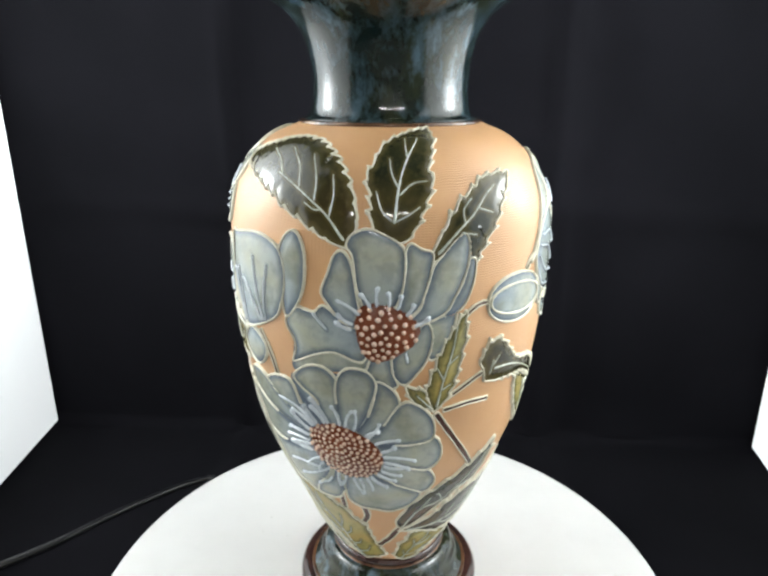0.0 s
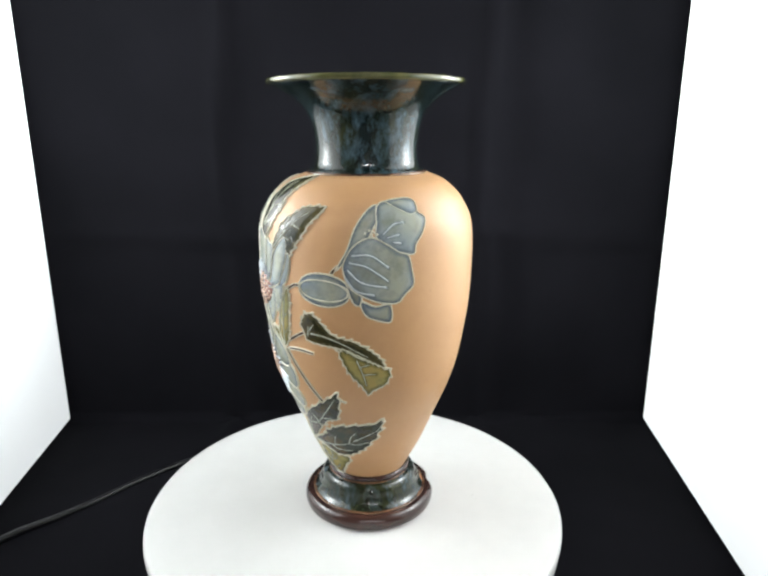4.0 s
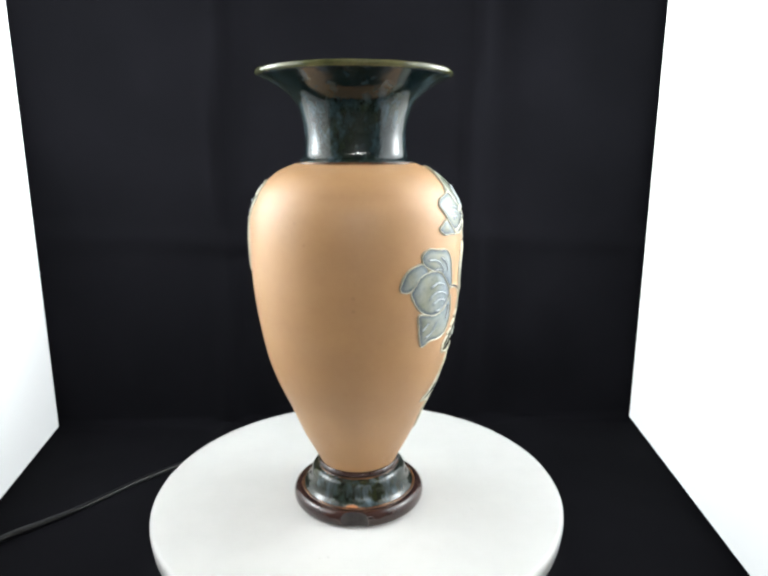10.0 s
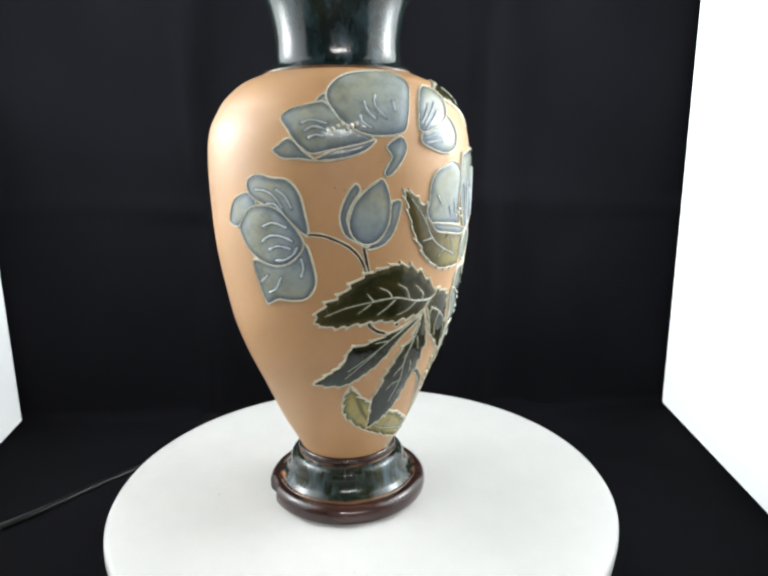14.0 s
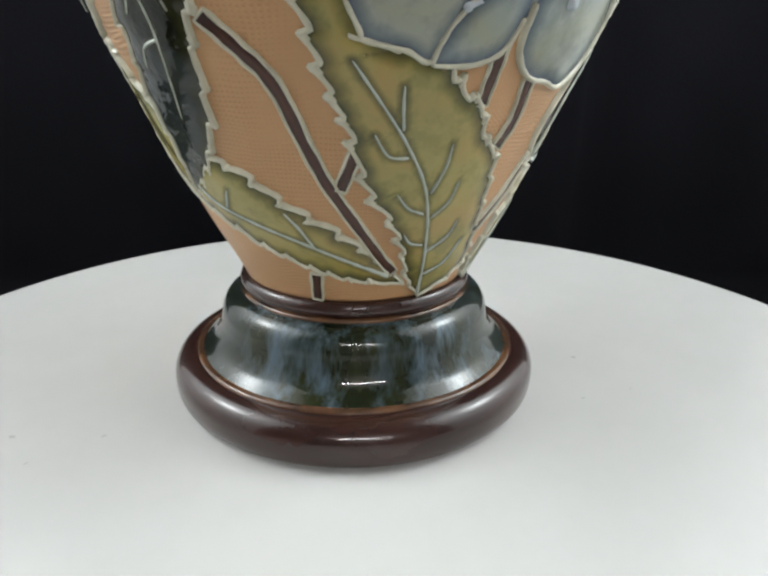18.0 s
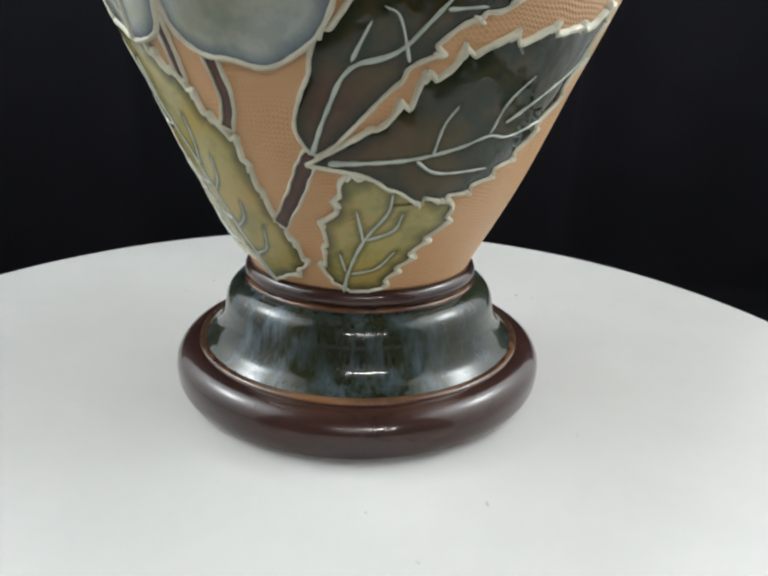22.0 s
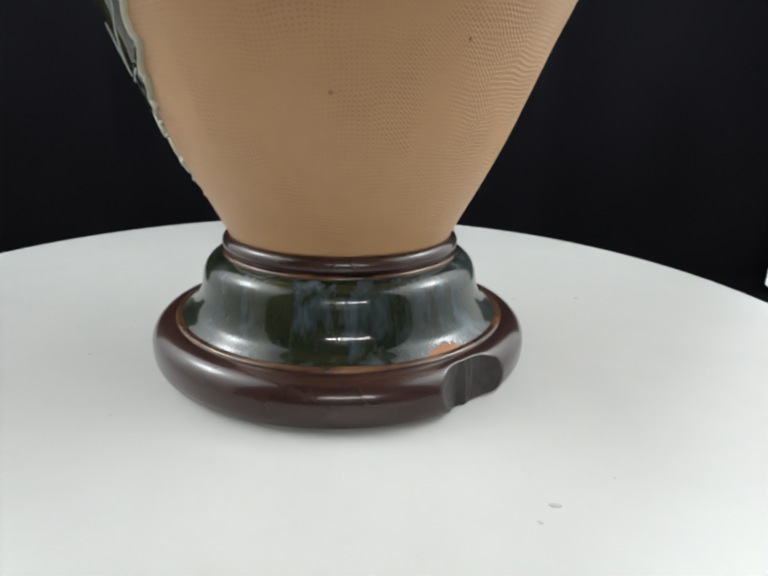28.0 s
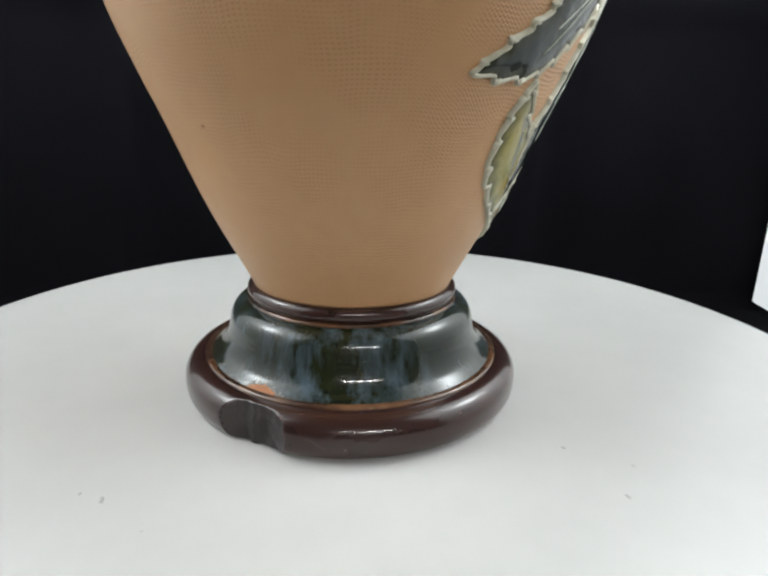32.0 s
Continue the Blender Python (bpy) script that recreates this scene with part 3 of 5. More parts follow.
def seeds(parent, th, z, ru, rv, tilt, count, level=3, name="flower_centre", label="", dot=0.0011, wedge=0.0):
    """The seed head: a rust-brown oval crowded with raised dots; wedge narrows its lower end."""
    c = Chart(z)
    q0 = c.flat(th, z)
    ct, st = math.cos(radians(tilt)), math.sin(radians(tilt))

    def at(x, y):
        x *= 1 + wedge * y / rv
        return q0 + np.array([ct * x - st * y, st * x + ct * y]) * 0.001

    rel = Relief(c, level)
    rel.swell = lambda q: 0.0016 * max(0.0, 1 - np.sum((q - q0) ** 2) / (0.0011 * max(ru, rv)) ** 2)
    rows = []
    for i in range(13):
        x = -1 + i / 6
        h = math.sqrt(max(0, 1 - x * x))
        rows.append([at(x * ru, (1 - k / 4) * h * rv) for k in range(9)])
    rel.grid(rows)
    for i in range(count):
        r, a = math.sqrt((i + 0.4) / count) * 0.97, i * 2.39996
        rel.dot(at(r * math.cos(a) * ru, r * math.sin(a) * rv), dot * (0.85 + 0.3 * ((i * 37) % 10) / 10))
    ring = [at(math.cos(a) * ru, math.sin(a) * rv) for a in np.linspace(0, 2 * math.pi, 33)[:-1]]
    return rel.done(name, [SEED, SEED_DOT], parent, label, ring)


def stem(parent, pts, width=2.0, level=0.4, name="stem", label="", mat=None):
    """A stalk along control points (angle, height), edged with slip."""
    c = Chart(sum(p[1] for p in pts) / len(pts))
    line = catmull([c.flat(*p) for p in pts], 8)
    rel = Relief(c, level)
    rows, lo, hi = [], [], []
    for i, q in enumerate(line):
        a, b = line[max(0, i - 1)], line[min(len(line) - 1, i + 1)]
        t = (b - a) / max(1e-9, np.hypot(*(b - a)))
        sd = np.array([-t[1], t[0]]) * width * 0.0005 * (1 + 0.06 * math.sin(i * 1.3))
        rows.append([q + sd * (1 - k / 2) for k in range(5)])
        hi.append(q + sd)
        lo.append(q - sd)
    rel.grid(rows)
    rel.bead(hi + lo[::-1], 0.0007, 0.0005, closed=True)
    return rel.done(name, [mat or STEM, SLIP], parent, label, hi + lo[::-1])


# ---- the photo tent: black cloth, two glowing side panels, a lamp bar ----
FLOOR_Z, BACK_Y = -0.0865, 0.2931


def backdrop():
    """One black sheet hung behind and laid out in front, with fold creases."""
    verts, faces = [], []
    xs = np.linspace(-0.62, 0.62, 125)
    run = [(BACK_Y + 0.004, z) for z in np.linspace(0.95, FLOOR_Z + 0.012, 90)]
    run += [(BACK_Y + 0.004 - 0.012 * (1 - math.cos(a)), FLOOR_Z + 0.012 * (1 - math.sin(a))) for a in np.linspace(0.2, math.pi / 2, 6)]
    run += [(y, FLOOR_Z) for y in np.linspace(BACK_Y - 0.012, -0.62, 100)]
    for i, (y, z) in enumerate(run):
        for x in xs:
            wall = i < 92
            d = 0.0
            for at in (-0.157, 0.136, -0.45, 0.43):
                d += 0.011 * math.exp(-((x - at - 0.004 * math.sin(z * 20)) / 0.009) ** 2) - 0.007 * math.exp(-((x - at - 0.03) / 0.02) ** 2)
            for at in (0.148, 0.44, 0.72) if wall else ():
                d += 0.009 * math.exp(-((z - at - 0.003 * math.sin(x * 14)) / 0.007) ** 2)
            d += 0.006 * noise.noise((x * 5, z * 5, y * 5)) + 0.0018 * noise.noise((x * 22, z * 22, y * 22))
            verts.append((x, y - d, z) if wall else (x, y, z + d * 0.8))
    k = len(xs)
    for i in range(len(run) - 1):
        for j in range(k - 1):
            a = i * k + j
            faces.append((a, a + 1, a + k + 1, a + k))
    ob = mesh_object("backdrop", verts, faces, CLOTH)
    return tagged(ob, "black cotton cloth with fold creases hung and laid flat", "backdrop", kind="structure")


backdrop()


def side_panel(name, corner, front, mat, label):
    """A stiff white fabric panel standing on the cloth from the back corner to the front."""
    a, b = Vector((*corner, 0)), Vector((*front, 0))
    run = (b - a)
    length, away = run.length, Vector((run.y, -run.x, 0)).normalized()
    if away.x * a.x < 0:
        away = -away
    root = new(name)
    tagged(root, label, "light panel")
    root.location = a + Vector((0, 0, FLOOR_Z + 0.001))
    ux = run.normalized()
    root.matrix_basis = Matrix(((ux.x, away.x, 0, a.x), (ux.y, away.y, 0, a.y), (0, 0, 1, FLOOR_Z + 0.0035), (0, 0, 0, 1)))
    part("fabric", box_bm(0.0, length, 0.0, 0.008, 0.0, 0.80, 0.002), mat, root)
    edge = material(name + "_hem", (0.6, 0.6, 0.6), 0.8)
    part("hem", box_bm(0.0, length, 0.0085, 0.013, 0.0, 0.80, 0.001), edge, root)
    return root


LEFT_GLOW = mat_panel("left_panel_glow", RIM_L, WIDE_L, HOT_L, (0.25, 0.0, 0.39))
RIGHT_GLOW = mat_panel("right_panel_glow", RIM_R, WIDE_R, HOT_R, (0.25, 0.0, 0.39))
side_panel("light_panel", (-0.3690, 0.2905), (-0.3120, -0.22), LEFT_GLOW, "white tent side panel glowing from a lamp behind it")
side_panel("light_panel", (0.3450, 0.2905), (0.2915, -0.22), RIGHT_GLOW, "white tent side panel glowing from a lamp behind it")


def tube_light():
    """A long tube light before the tent's open front, known by its line glints; ceiling mount added, strength raised as
    front fill.
    """
    root = new("tube_light")
    root.location = BAR_AT
    root.rotation_euler = (0, 0, radians(BAR_TURN))
    tagged(root, "long white tube light known by its glints, with an added ceiling mount", "lamp")
    glow = material("tube_glow", (0.9, 0.9, 0.9), 0.5)
    bsdf(glow).inputs["Emission Color"].default_value = (1, 0.985, 0.95, 1)
    bsdf(glow).inputs["Emission Strength"].default_value = BAR_GLOW
    bm = bmesh.new()
    bmesh.ops.create_cone(bm, cap_ends=True, segments=16, radius1=0.0098, radius2=0.0098, depth=2 * BAR_HALF, matrix=Matrix.Rotation(radians(90), 4, "Y"))
    part("tube", bm, glow, root)
    rise = CEIL_Z - BAR_AT[2] - 0.001
    part("batten", box_bm(-BAR_HALF - 0.03, BAR_HALF + 0.03, -0.03, 0.03, rise - 0.05, rise, 0.004), WALL, root)
    for x in (-1, 1):
        part("socket", box_bm(x * (BAR_HALF + 0.012) - 0.012, x * (BAR_HALF + 0.012) + 0.012, -0.018, 0.018, -0.02, rise - 0.045, 0.003), WALL, root)


CEIL_Z = BAR_AT[2] + 0.09
tube_light()


def room():
    # Unseen room, added round the tent; its grey sets the bounce light.
    x0, x1, y0, y1, z0, z1 = -1.4, 1.4, -2.4, 0.8, FLOOR_Z - 0.06, CEIL_Z
    for name, q in (("floor", (x0, x1, y0, y1, z0, FLOOR_Z - 0.012)), ("ceiling", (x0, x1, y0, y1, z1, z1 + 0.05)),
                    ("wall_north", (x0, x1, y1, y1 + 0.05, z0, z1 + 0.05)), ("wall_south", (x0, x1, y0 - 0.05, y0, z0, z1 + 0.05)),
                    ("wall_west", (x0 - 0.05, x0, y0 - 0.05, y1 + 0.05, z0, z1 + 0.05)), ("wall_east", (x1, x1 + 0.05, y0 - 0.05, y1 + 0.05, z0, z1 + 0.05))):
        ob = part(name, box_bm(*q), WALL, None)
        tagged(ob, "unseen plain grey " + name.split("_")[0], name.split("_")[0], kind="structure")


room()

# ---- turntable ----
DISC = 0.1524


def turntable():
    root = new("turntable")
    root.location = (0, 0, FLOOR_Z + 0.004)
    tagged(root, "round white motorised turntable on black cloth", "turntable")
    h = -FLOOR_Z - 0.004
    turned("base", [(0.0, 0.0), (0.085, 0.0), (0.088, 0.003), (0.088, h - 0.022), (0.084, h - 0.0185), (0.0, h - 0.0185)], WHITE, root, segments=96, closed=False)
    top = turned("platter", [(0.0, h), (DISC - 0.003, h), (DISC - 0.0012, h - 0.0005), (DISC - 0.0002, h - 0.002), (DISC, h - 0.005), (DISC - 0.001, h - 0.013),
                             (DISC - 0.004, h - 0.0155), (DISC - 0.02, h - 0.017), (0.0, h - 0.017)], WHITE, root, "flat white rotating platter", segments=256, closed=False)
    return root, top, h


TABLE, PLATTER, TOP_H = turntable()


def scuffs():
    """Small scuffs and crumbs on the platter: distance from its middle, angle, size in millimetres."""
    for r, a, s in ((0.0896, 68.4, 1.6), (0.0915, 65.0, 0.9), (0.0588, 324.6, 1.1), (0.0690, 151.3, 1.0), (0.0889, 146.5, 1.2), (0.0532, 301.0, 0.7),
                    (0.0619, 357.5, 0.6), (0.0669, 307.0, 0.6), (0.0846, 154.6, 0.8), (0.0912, 78.0, 0.6)):
        bm = bmesh.new()
        bmesh.ops.create_icosphere(bm, subdivisions=1, radius=0.0005 * s)
        for v in bm.verts:
            v.co = Vector((v.co.x * 1.6, v.co.y * 0.8, v.co.z * 0.25))
        ob = part("scuff", bm, GRIME, PLATTER)
        ob.matrix_basis = pose(r * math.cos(radians(a)), r * math.sin(radians(a)), TOP_H + 0.0001, 0, 0, a * 7)


scuffs()


def cable():
    pts = [(-0.080, 0.060, 0.010), (-0.120, 0.170, 0.006), (-0.165, 0.205, 0.0035), (-0.190, 0.193, 0.0035), (-0.2086, 0.1755, 0.0035), (-0.2278, 0.1565, 0.0035), (-0.245, 0.136, 0.0035), (-0.2603, 0.1152, 0.0035), (-0.2887, 0.0869, 0.0035), (-0.316, 0.066, 0.0035), (-0.332, 0.030, 0.0035), (-0.33, -0.12, 0.0035)]
    cu = bpy.data.curves.new("power_cable", "CURVE")
    cu.dimensions, cu.bevel_depth, cu.bevel_resolution, cu.resolution_u = "3D", 0.0029, 4, 10
    sp = cu.splines.new("NURBS")
    sp.points.add(len(pts) - 1)
    for p, q in zip(sp.points, pts):
        p.co = (q[0], q[1], FLOOR_Z + q[2], 1)
    sp.order_u, sp.use_endpoint_u = 3, True
    cu.materials.append(RUBBER)
    ob = new("power_cable", cu)
    tagged(ob, "thin black power cable lying on the black cloth", "cable")


cable()

# ---- the vase ----
VASE = new("vase")
tagged(VASE, "tall stoneware vase with raised blue-grey flowers and a chipped foot", "vase")


def chip_cut(z, deg):
    """How far out the foot ring still stands where a wedge has broken off it."""
    side = 11.9 if deg > 77.2 else 9.2 + 2.7 * min(1.0, z / 0.0065)
    u = (deg - 77.2 - 0.5 * noise.noise((z * 420, 0.0, 3.0))) / side
    if abs(u) >= 1:
        return 1.0
    ridge = 0.0010 * max(0.0, 1 - abs(u + 0.06) / 0.30) * min(1.0, max(0.0, (0.0108 - z) / 0.005))
    rough = 0.00040 if u > 0 else 0.00015
    return 0.0480 - 0.0038 * (1 - abs(u) ** 3.0) + ridge + rough * noise.noise((deg * 0.45, z * 420, 1.3)) + 0.0001 * noise.noise((deg * 1.6, z * 1500, 5.0))


def chip_shape(r, z, deg):
    return min(r, chip_cut(z, deg)), z


def arc(cr, cz, ar, az, a0, a1, n):
    return [(cr + ar * math.cos(radians(a0 + (a1 - a0) * i / n)), cz + az * math.sin(radians(a0 + (a1 - a0) * i / n))) for i in range(n + 1)]


def pottery():
    # rolled foot ring, flatter below, with a bite out of it
    def roll(deg):
        c, q = math.cos(radians(deg)), math.sin(radians(deg))
        n = 2 / 3.4 if q < 0 else 2 / 2.1
        return (0.0420 + 0.0059 * math.copysign(abs(c) ** n, c), 0.0055 + 0.0055 * math.copysign(abs(q) ** n, q))

    ring = turned("foot_ring", [(0.030, 0.0006), (0.036, 0.0)] + [roll(-88 + 186 * i / 44) for i in range(45)] + [(0.036, 0.0105), (0.030, 0.0105)],
           BROWN, VASE, "glossy brown rolled foot ring with a dark chip", 480, chip_shape, mats=[BROWN, CHIP],
           pick=lambda r, z, d: 1 if r > chip_cut(z, d) + 0.00005 else 0)
    for p in ring.data.polygons:
        p.use_smooth = p.material_index == 0
    turned("foot_line", arc(0.0410, 0.0110, 0.0010, 0.0007, -60, 90, 6) + [(0.037, 0.0117), (0.037, 0.0104)], TAN, VASE, "thin tan line", 192)
    def bare(r, z, d):
        """Bare clay in the cove over the chip: an orange patch in a grey rim."""
        k = math.hypot((d - 74.2) / 6.6, (z - 0.0113) / 0.0015) + 0.12 * noise.noise((d * 0.8, z * 900, 7.0))
        return 0 if r < 0.0362 or k > 1.75 else 1 if k < 1 else 2 if k < 1.25 + 0.5 * noise.noise((d * 1.5, z * 1500, 2.0)) else 0

    cove = catmull([(0.0407, 0.0114), (0.0397, 0.0122), (0.0373, 0.0142), (0.0357, 0.0170), (0.0350, 0.0198), (0.0346, 0.0221), (0.0336, 0.0243), (0.0317, 0.0260), (0.0296, 0.0268)], 14)
    turned("foot", [tuple(q) for q in cove] + [(0.026, 0.0268), (0.034, 0.0114)], FOOT, VASE, "streaked green and blue glazed foot", 480, mats=[FOOT, ORANGE, HALO], pick=bare)
    turned("collar_line", arc(0.0290, 0.0270, 0.0008, 0.0006, -60, 90, 6) + [(0.026, 0.0278), (0.026, 0.0264)], TAN, VASE, "thin tan line", 192)
    turned("collar", [(0.026, 0.0275)] + arc(0.0277, 0.0294, 0.0020, 0.0021, -80, 90, 12) + [(0.026, 0.0315)], BROWN, VASE, "glossy brown collar above the foot", 192)
    wall = [tuple(q) for q in BODY]
    turned("body", wall + [(r - 0.005, z - 0.001) for r, z in reversed(wall)], CLAY, VASE, "matt buff body pressed with a linen weave", 224, uv=True)
    turned("shoulder_line", arc(0.0382, 0.2440, 0.0016, 0.0010, -80, 100, 8) + [(0.034, 0.2450), (0.034, 0.2430)], TAN, VASE, "thin red-brown line at the shoulder", 192)
    neck = catmull([(0.0378, 0.2447), (0.0371, 0.2456), (0.0354, 0.2470), (0.0341, 0.2496), (0.0334, 0.2545), (0.0332, 0.2600), (0.0337, 0.2655), (0.0348, 0.2715),
                    (0.0362, 0.2765), (0.0382, 0.2810), (0.0413, 0.2850), (0.0452, 0.2887), (0.0510, 0.2926), (0.0562, 0.2957), (0.0612, 0.2982)], 6)
    inner = catmull([(0.0598, 0.3014), (0.0525, 0.2978), (0.0455, 0.2930), (0.0395, 0.2868), (0.0350, 0.2800), (0.0310, 0.2700), (0.0295, 0.2560), (0.0320, 0.2449)], 5)
    turned("neck", [tuple(q) for q in neck] + [tuple(q) for q in inner], NECK, VASE, "flared neck in glossy mottled bottle-green glaze", 256)
    turned("lip", arc(0.0613, 0.3000, 0.0023, 0.0019, -110, 130, 16), LIP, VASE, "rounded olive lip", 256)


pottery()


# ---- the raised flowers and leaves ----
def open_flower_upper():
    f = seeds(VASE, -88.2, 0.1712, 11.8, 11.8, -24, 46, 4, "flower", "open blue-grey flower with a rust seed head", dot=0.00112, wedge=0.42)
    stamens(f, -88.5, 0.1712, 11.4, 11.6, -10, 9, 20, 200, 9.0)
    petal(f, ((-88.6, 172.1), (-94, 153.2), (-102.7, 154.2), (-118.9, 151.1), (-118.2, 160.7), (-114.9, 174.5), (-104, 177), (-102.7, 191.2), (-98.2, 197.1), (-94.9, 205.2), (-84.2, 204.1), (-76.1, 199.1), (-68.9, 201.2), (-65.6, 193.5), (-67.5, 182.5), (-70.1, 169), (-75, 163.5), (-79.6, 155.1), (-86.4, 150.3), (-92.5, 154.5)), 0.3, under=True)
    petal(f, ((-89.4, 172.1), (-93.2, 179.7), (-96, 189), (-97.2, 200.7), (-99, 204.5), (-97.4, 208.6), (-93.1, 210.8), (-88.4, 209.2), (-84.3, 206.4), (-82.3, 203.4), (-82, 197.5), (-83, 187.5), (-85.8, 180)), 1.6, bare=0.2)
    petal(f, ((-89.4, 172.1), (-84.1, 182.8), (-82.5, 194.8), (-82, 202.8), (-80.4, 205.8), (-77.3, 203.6), (-74.1, 202), (-74.4, 196.3), (-75.9, 187.2), (-79.4, 179.4)), 1.2, bare=0.2)
    petal(f, ((-89.4, 172.1), (-78.9, 179.4), (-76.2, 187.2), (-73.8, 197.1), (-71.1, 201.4), (-67, 206.7), (-63.9, 208.3), (-62.6, 204.1), (-63.1, 196.9), (-64.6, 191.2), (-66.9, 185.2), (-70, 178.9), (-77.4, 175)), 1.3, bare=0.2)
    petal(f, ((-70, 178.9), (-64.8, 189.7), (-62.9, 198.7), (-60.5, 197.8), (-61.2, 189.2), (-63.8, 181.5), (-67.3, 178.2)), 1.15, bare=0.2)
    petal(f, ((-89.4, 170.1), (-78.6, 174.9), (-74.2, 176.9), (-68.2, 178.7), (-66.3, 180.3), (-66.9, 172.6), (-69.9, 163.7), (-73.6, 160.1), (-76.9, 164.8)), 0.9, bare=0.2)
    petal(f, ((-89.4, 170.1), (-80.7, 172), (-75.3, 175.6), (-73.4, 169.5), (-74.9, 160.4), (-78.1, 154.2), (-81.6, 150), (-84.8, 153.2), (-85.8, 159.6), (-85.4, 165.1)), 1.1,
         lines=(((-80.2, 169.6), (-83.4, 168.6), (-85.4, 165.8)), ((-80.9, 159.9), (-81.9, 165.1), (-83.6, 168.1)),), bare=0.2)
    petal(f, ((-89.4, 170.1), (-85.7, 165.1), (-85.8, 159.6), (-84.4, 152.5), (-83.8, 149.6), (-86.9, 147.7), (-90.8, 150.9), (-93.6, 154.4), (-92.9, 158.7)), 1, bare=0.2)
    petal(f, ((-90.8, 170), (-99.8, 175.2), (-103, 178.7), (-106.7, 181.3), (-109.7, 178.4), (-112.5, 178.6), (-117.2, 179), (-120.5, 172), (-117.8, 165.6), (-117.4, 161), (-118.6, 155.5), (-110.8, 160.2), (-103.6, 162.6), (-96.9, 159.8), (-93.9, 160.7)), 1.3,
         lines=(((-105.5, 172), (-108.5, 175.9), (-110.1, 178.3)),), bare=0.2)
    petal(f, ((-93.7, 170.9), (-97.4, 173.9), (-101.5, 177), (-105.1, 182.3), (-107, 186.8), (-104.9, 193.7), (-102.6, 201.2), (-99.9, 202.5), (-97.5, 198), (-96.3, 189), (-95.1, 179.6)), 1.5, bare=0.2)


def open_flower_lower():
    f = seeds(VASE, -102.8, 0.1150, 17.0, 13.4, -34, 128, 5, "flower", "open blue-grey flower with a rust seed head", dot=0.00098)
    stamens(f, -102.8, 0.1150, 17.0, 13.4, -34, 30, 0, 360, 8.5)
    petal(f, ((-103.8, 115.5), (-121.1, 145), (-114.3, 151.5), (-101.1, 153.4), (-91.8, 151.2), (-85.6, 145.9), (-77.3, 134.9), (-72.1, 120.4), (-71.1, 104.7), (-77.2, 89.2), (-91.9, 85.1), (-108.1, 89.2), (-114.5, 83.6), (-125.1, 84.2), (-134.4, 86.7), (-140.2, 91), (-138.1, 91.7), (-141.7, 109.2), (-144.9, 118.3), (-146.8, 127.9), (-145.7, 138.2), (-138.7, 140.8)), 0.3, under=True)
    petal(f, ((-103.6, 116.8), (-114.3, 124.7), (-118.7, 135.5), (-122, 145.4), (-131.3, 144.2), (-140.3, 135.5), (-141, 124.3), (-139.6, 116.3), (-129.5, 113.2), (-115.9, 115.5)), 2,
         lines=(((-113.5, 126), (-121, 133.9), (-131.9, 135.7)), ((-117.3, 120.2), (-124.8, 121.4), (-129.4, 123.4)),), bare=0.55)
    petal(f, ((-103.6, 116.8), (-109.4, 131.8), (-111.8, 139.5), (-116.6, 143.9), (-119.7, 148.6), (-114, 154.6), (-107.6, 155.4), (-103.5, 150.6), (-103.1, 142.5), (-103.4, 133.4)), 2.6, bare=0.55)
    petal(f, ((-103.6, 116.8), (-104, 134.4), (-104.1, 147.3), (-102.1, 153.9), (-98.6, 156.6), (-93.2, 155.5), (-90.6, 150.2), (-91.8, 142.6), (-95.1, 132.4)), 2.8, bare=0.55)
    petal(f, ((-103.6, 116.8), (-94.6, 132.4), (-91.6, 142.2), (-90.5, 151.3), (-85.6, 148.3), (-83.1, 141.9), (-85.2, 134.9), (-90.2, 127.4)), 2.4, bare=0.55)
    petal(f, ((-103.6, 116.8), (-90.5, 127.9), (-85.6, 136.6), (-83.2, 140.5), (-79.9, 142), (-75, 138.4), (-71, 131.5), (-71, 122.8), (-78.4, 120.6), (-88, 120.4)), 2.7, bare=0.55)
    petal(f, ((-103.6, 116.8), (-88, 120.4), (-80.2, 121.5), (-71.1, 124), (-67.2, 119), (-66.8, 111), (-71.2, 105.7), (-78.7, 107.6), (-88.1, 110.9)), 2.5, bare=0.55)
    petal(f, ((-103.6, 116.8), (-88.1, 112.3), (-77.7, 108.4), (-71.2, 106), (-66.9, 98.5), (-69.1, 91.7), (-76.3, 91.6), (-90.1, 103.2)), 2.3, bare=0.55)
    petal(f, ((-101, 112), (-90, 101), (-78.3, 94.5), (-72, 90), (-75, 83), (-82, 78.8), (-87, 77.7), (-91.8, 78.6), (-93.6, 78.9), (-99.2, 79.5), (-104, 82), (-106.2, 86.5), (-104.8, 98)), 2.6, bare=0.55)
    petal(f, ((-112.7, 121.7), (-129.9, 136.7), (-136.4, 142.2), (-142, 143.4), (-146, 142), (-147.7, 138.3), (-147.3, 133), (-142.2, 129.8), (-132.1, 125.7)), 2.2, bare=0.55)
    petal(f, ((-111.2, 118.9), (-135.2, 126.3), (-147.2, 132.3), (-149.3, 127.9), (-147.8, 122.6), (-145.9, 118), (-145.9, 113.7), (-142.3, 110.9), (-133.3, 110.2), (-123.2, 112.4)), 2.4, bare=0.55)
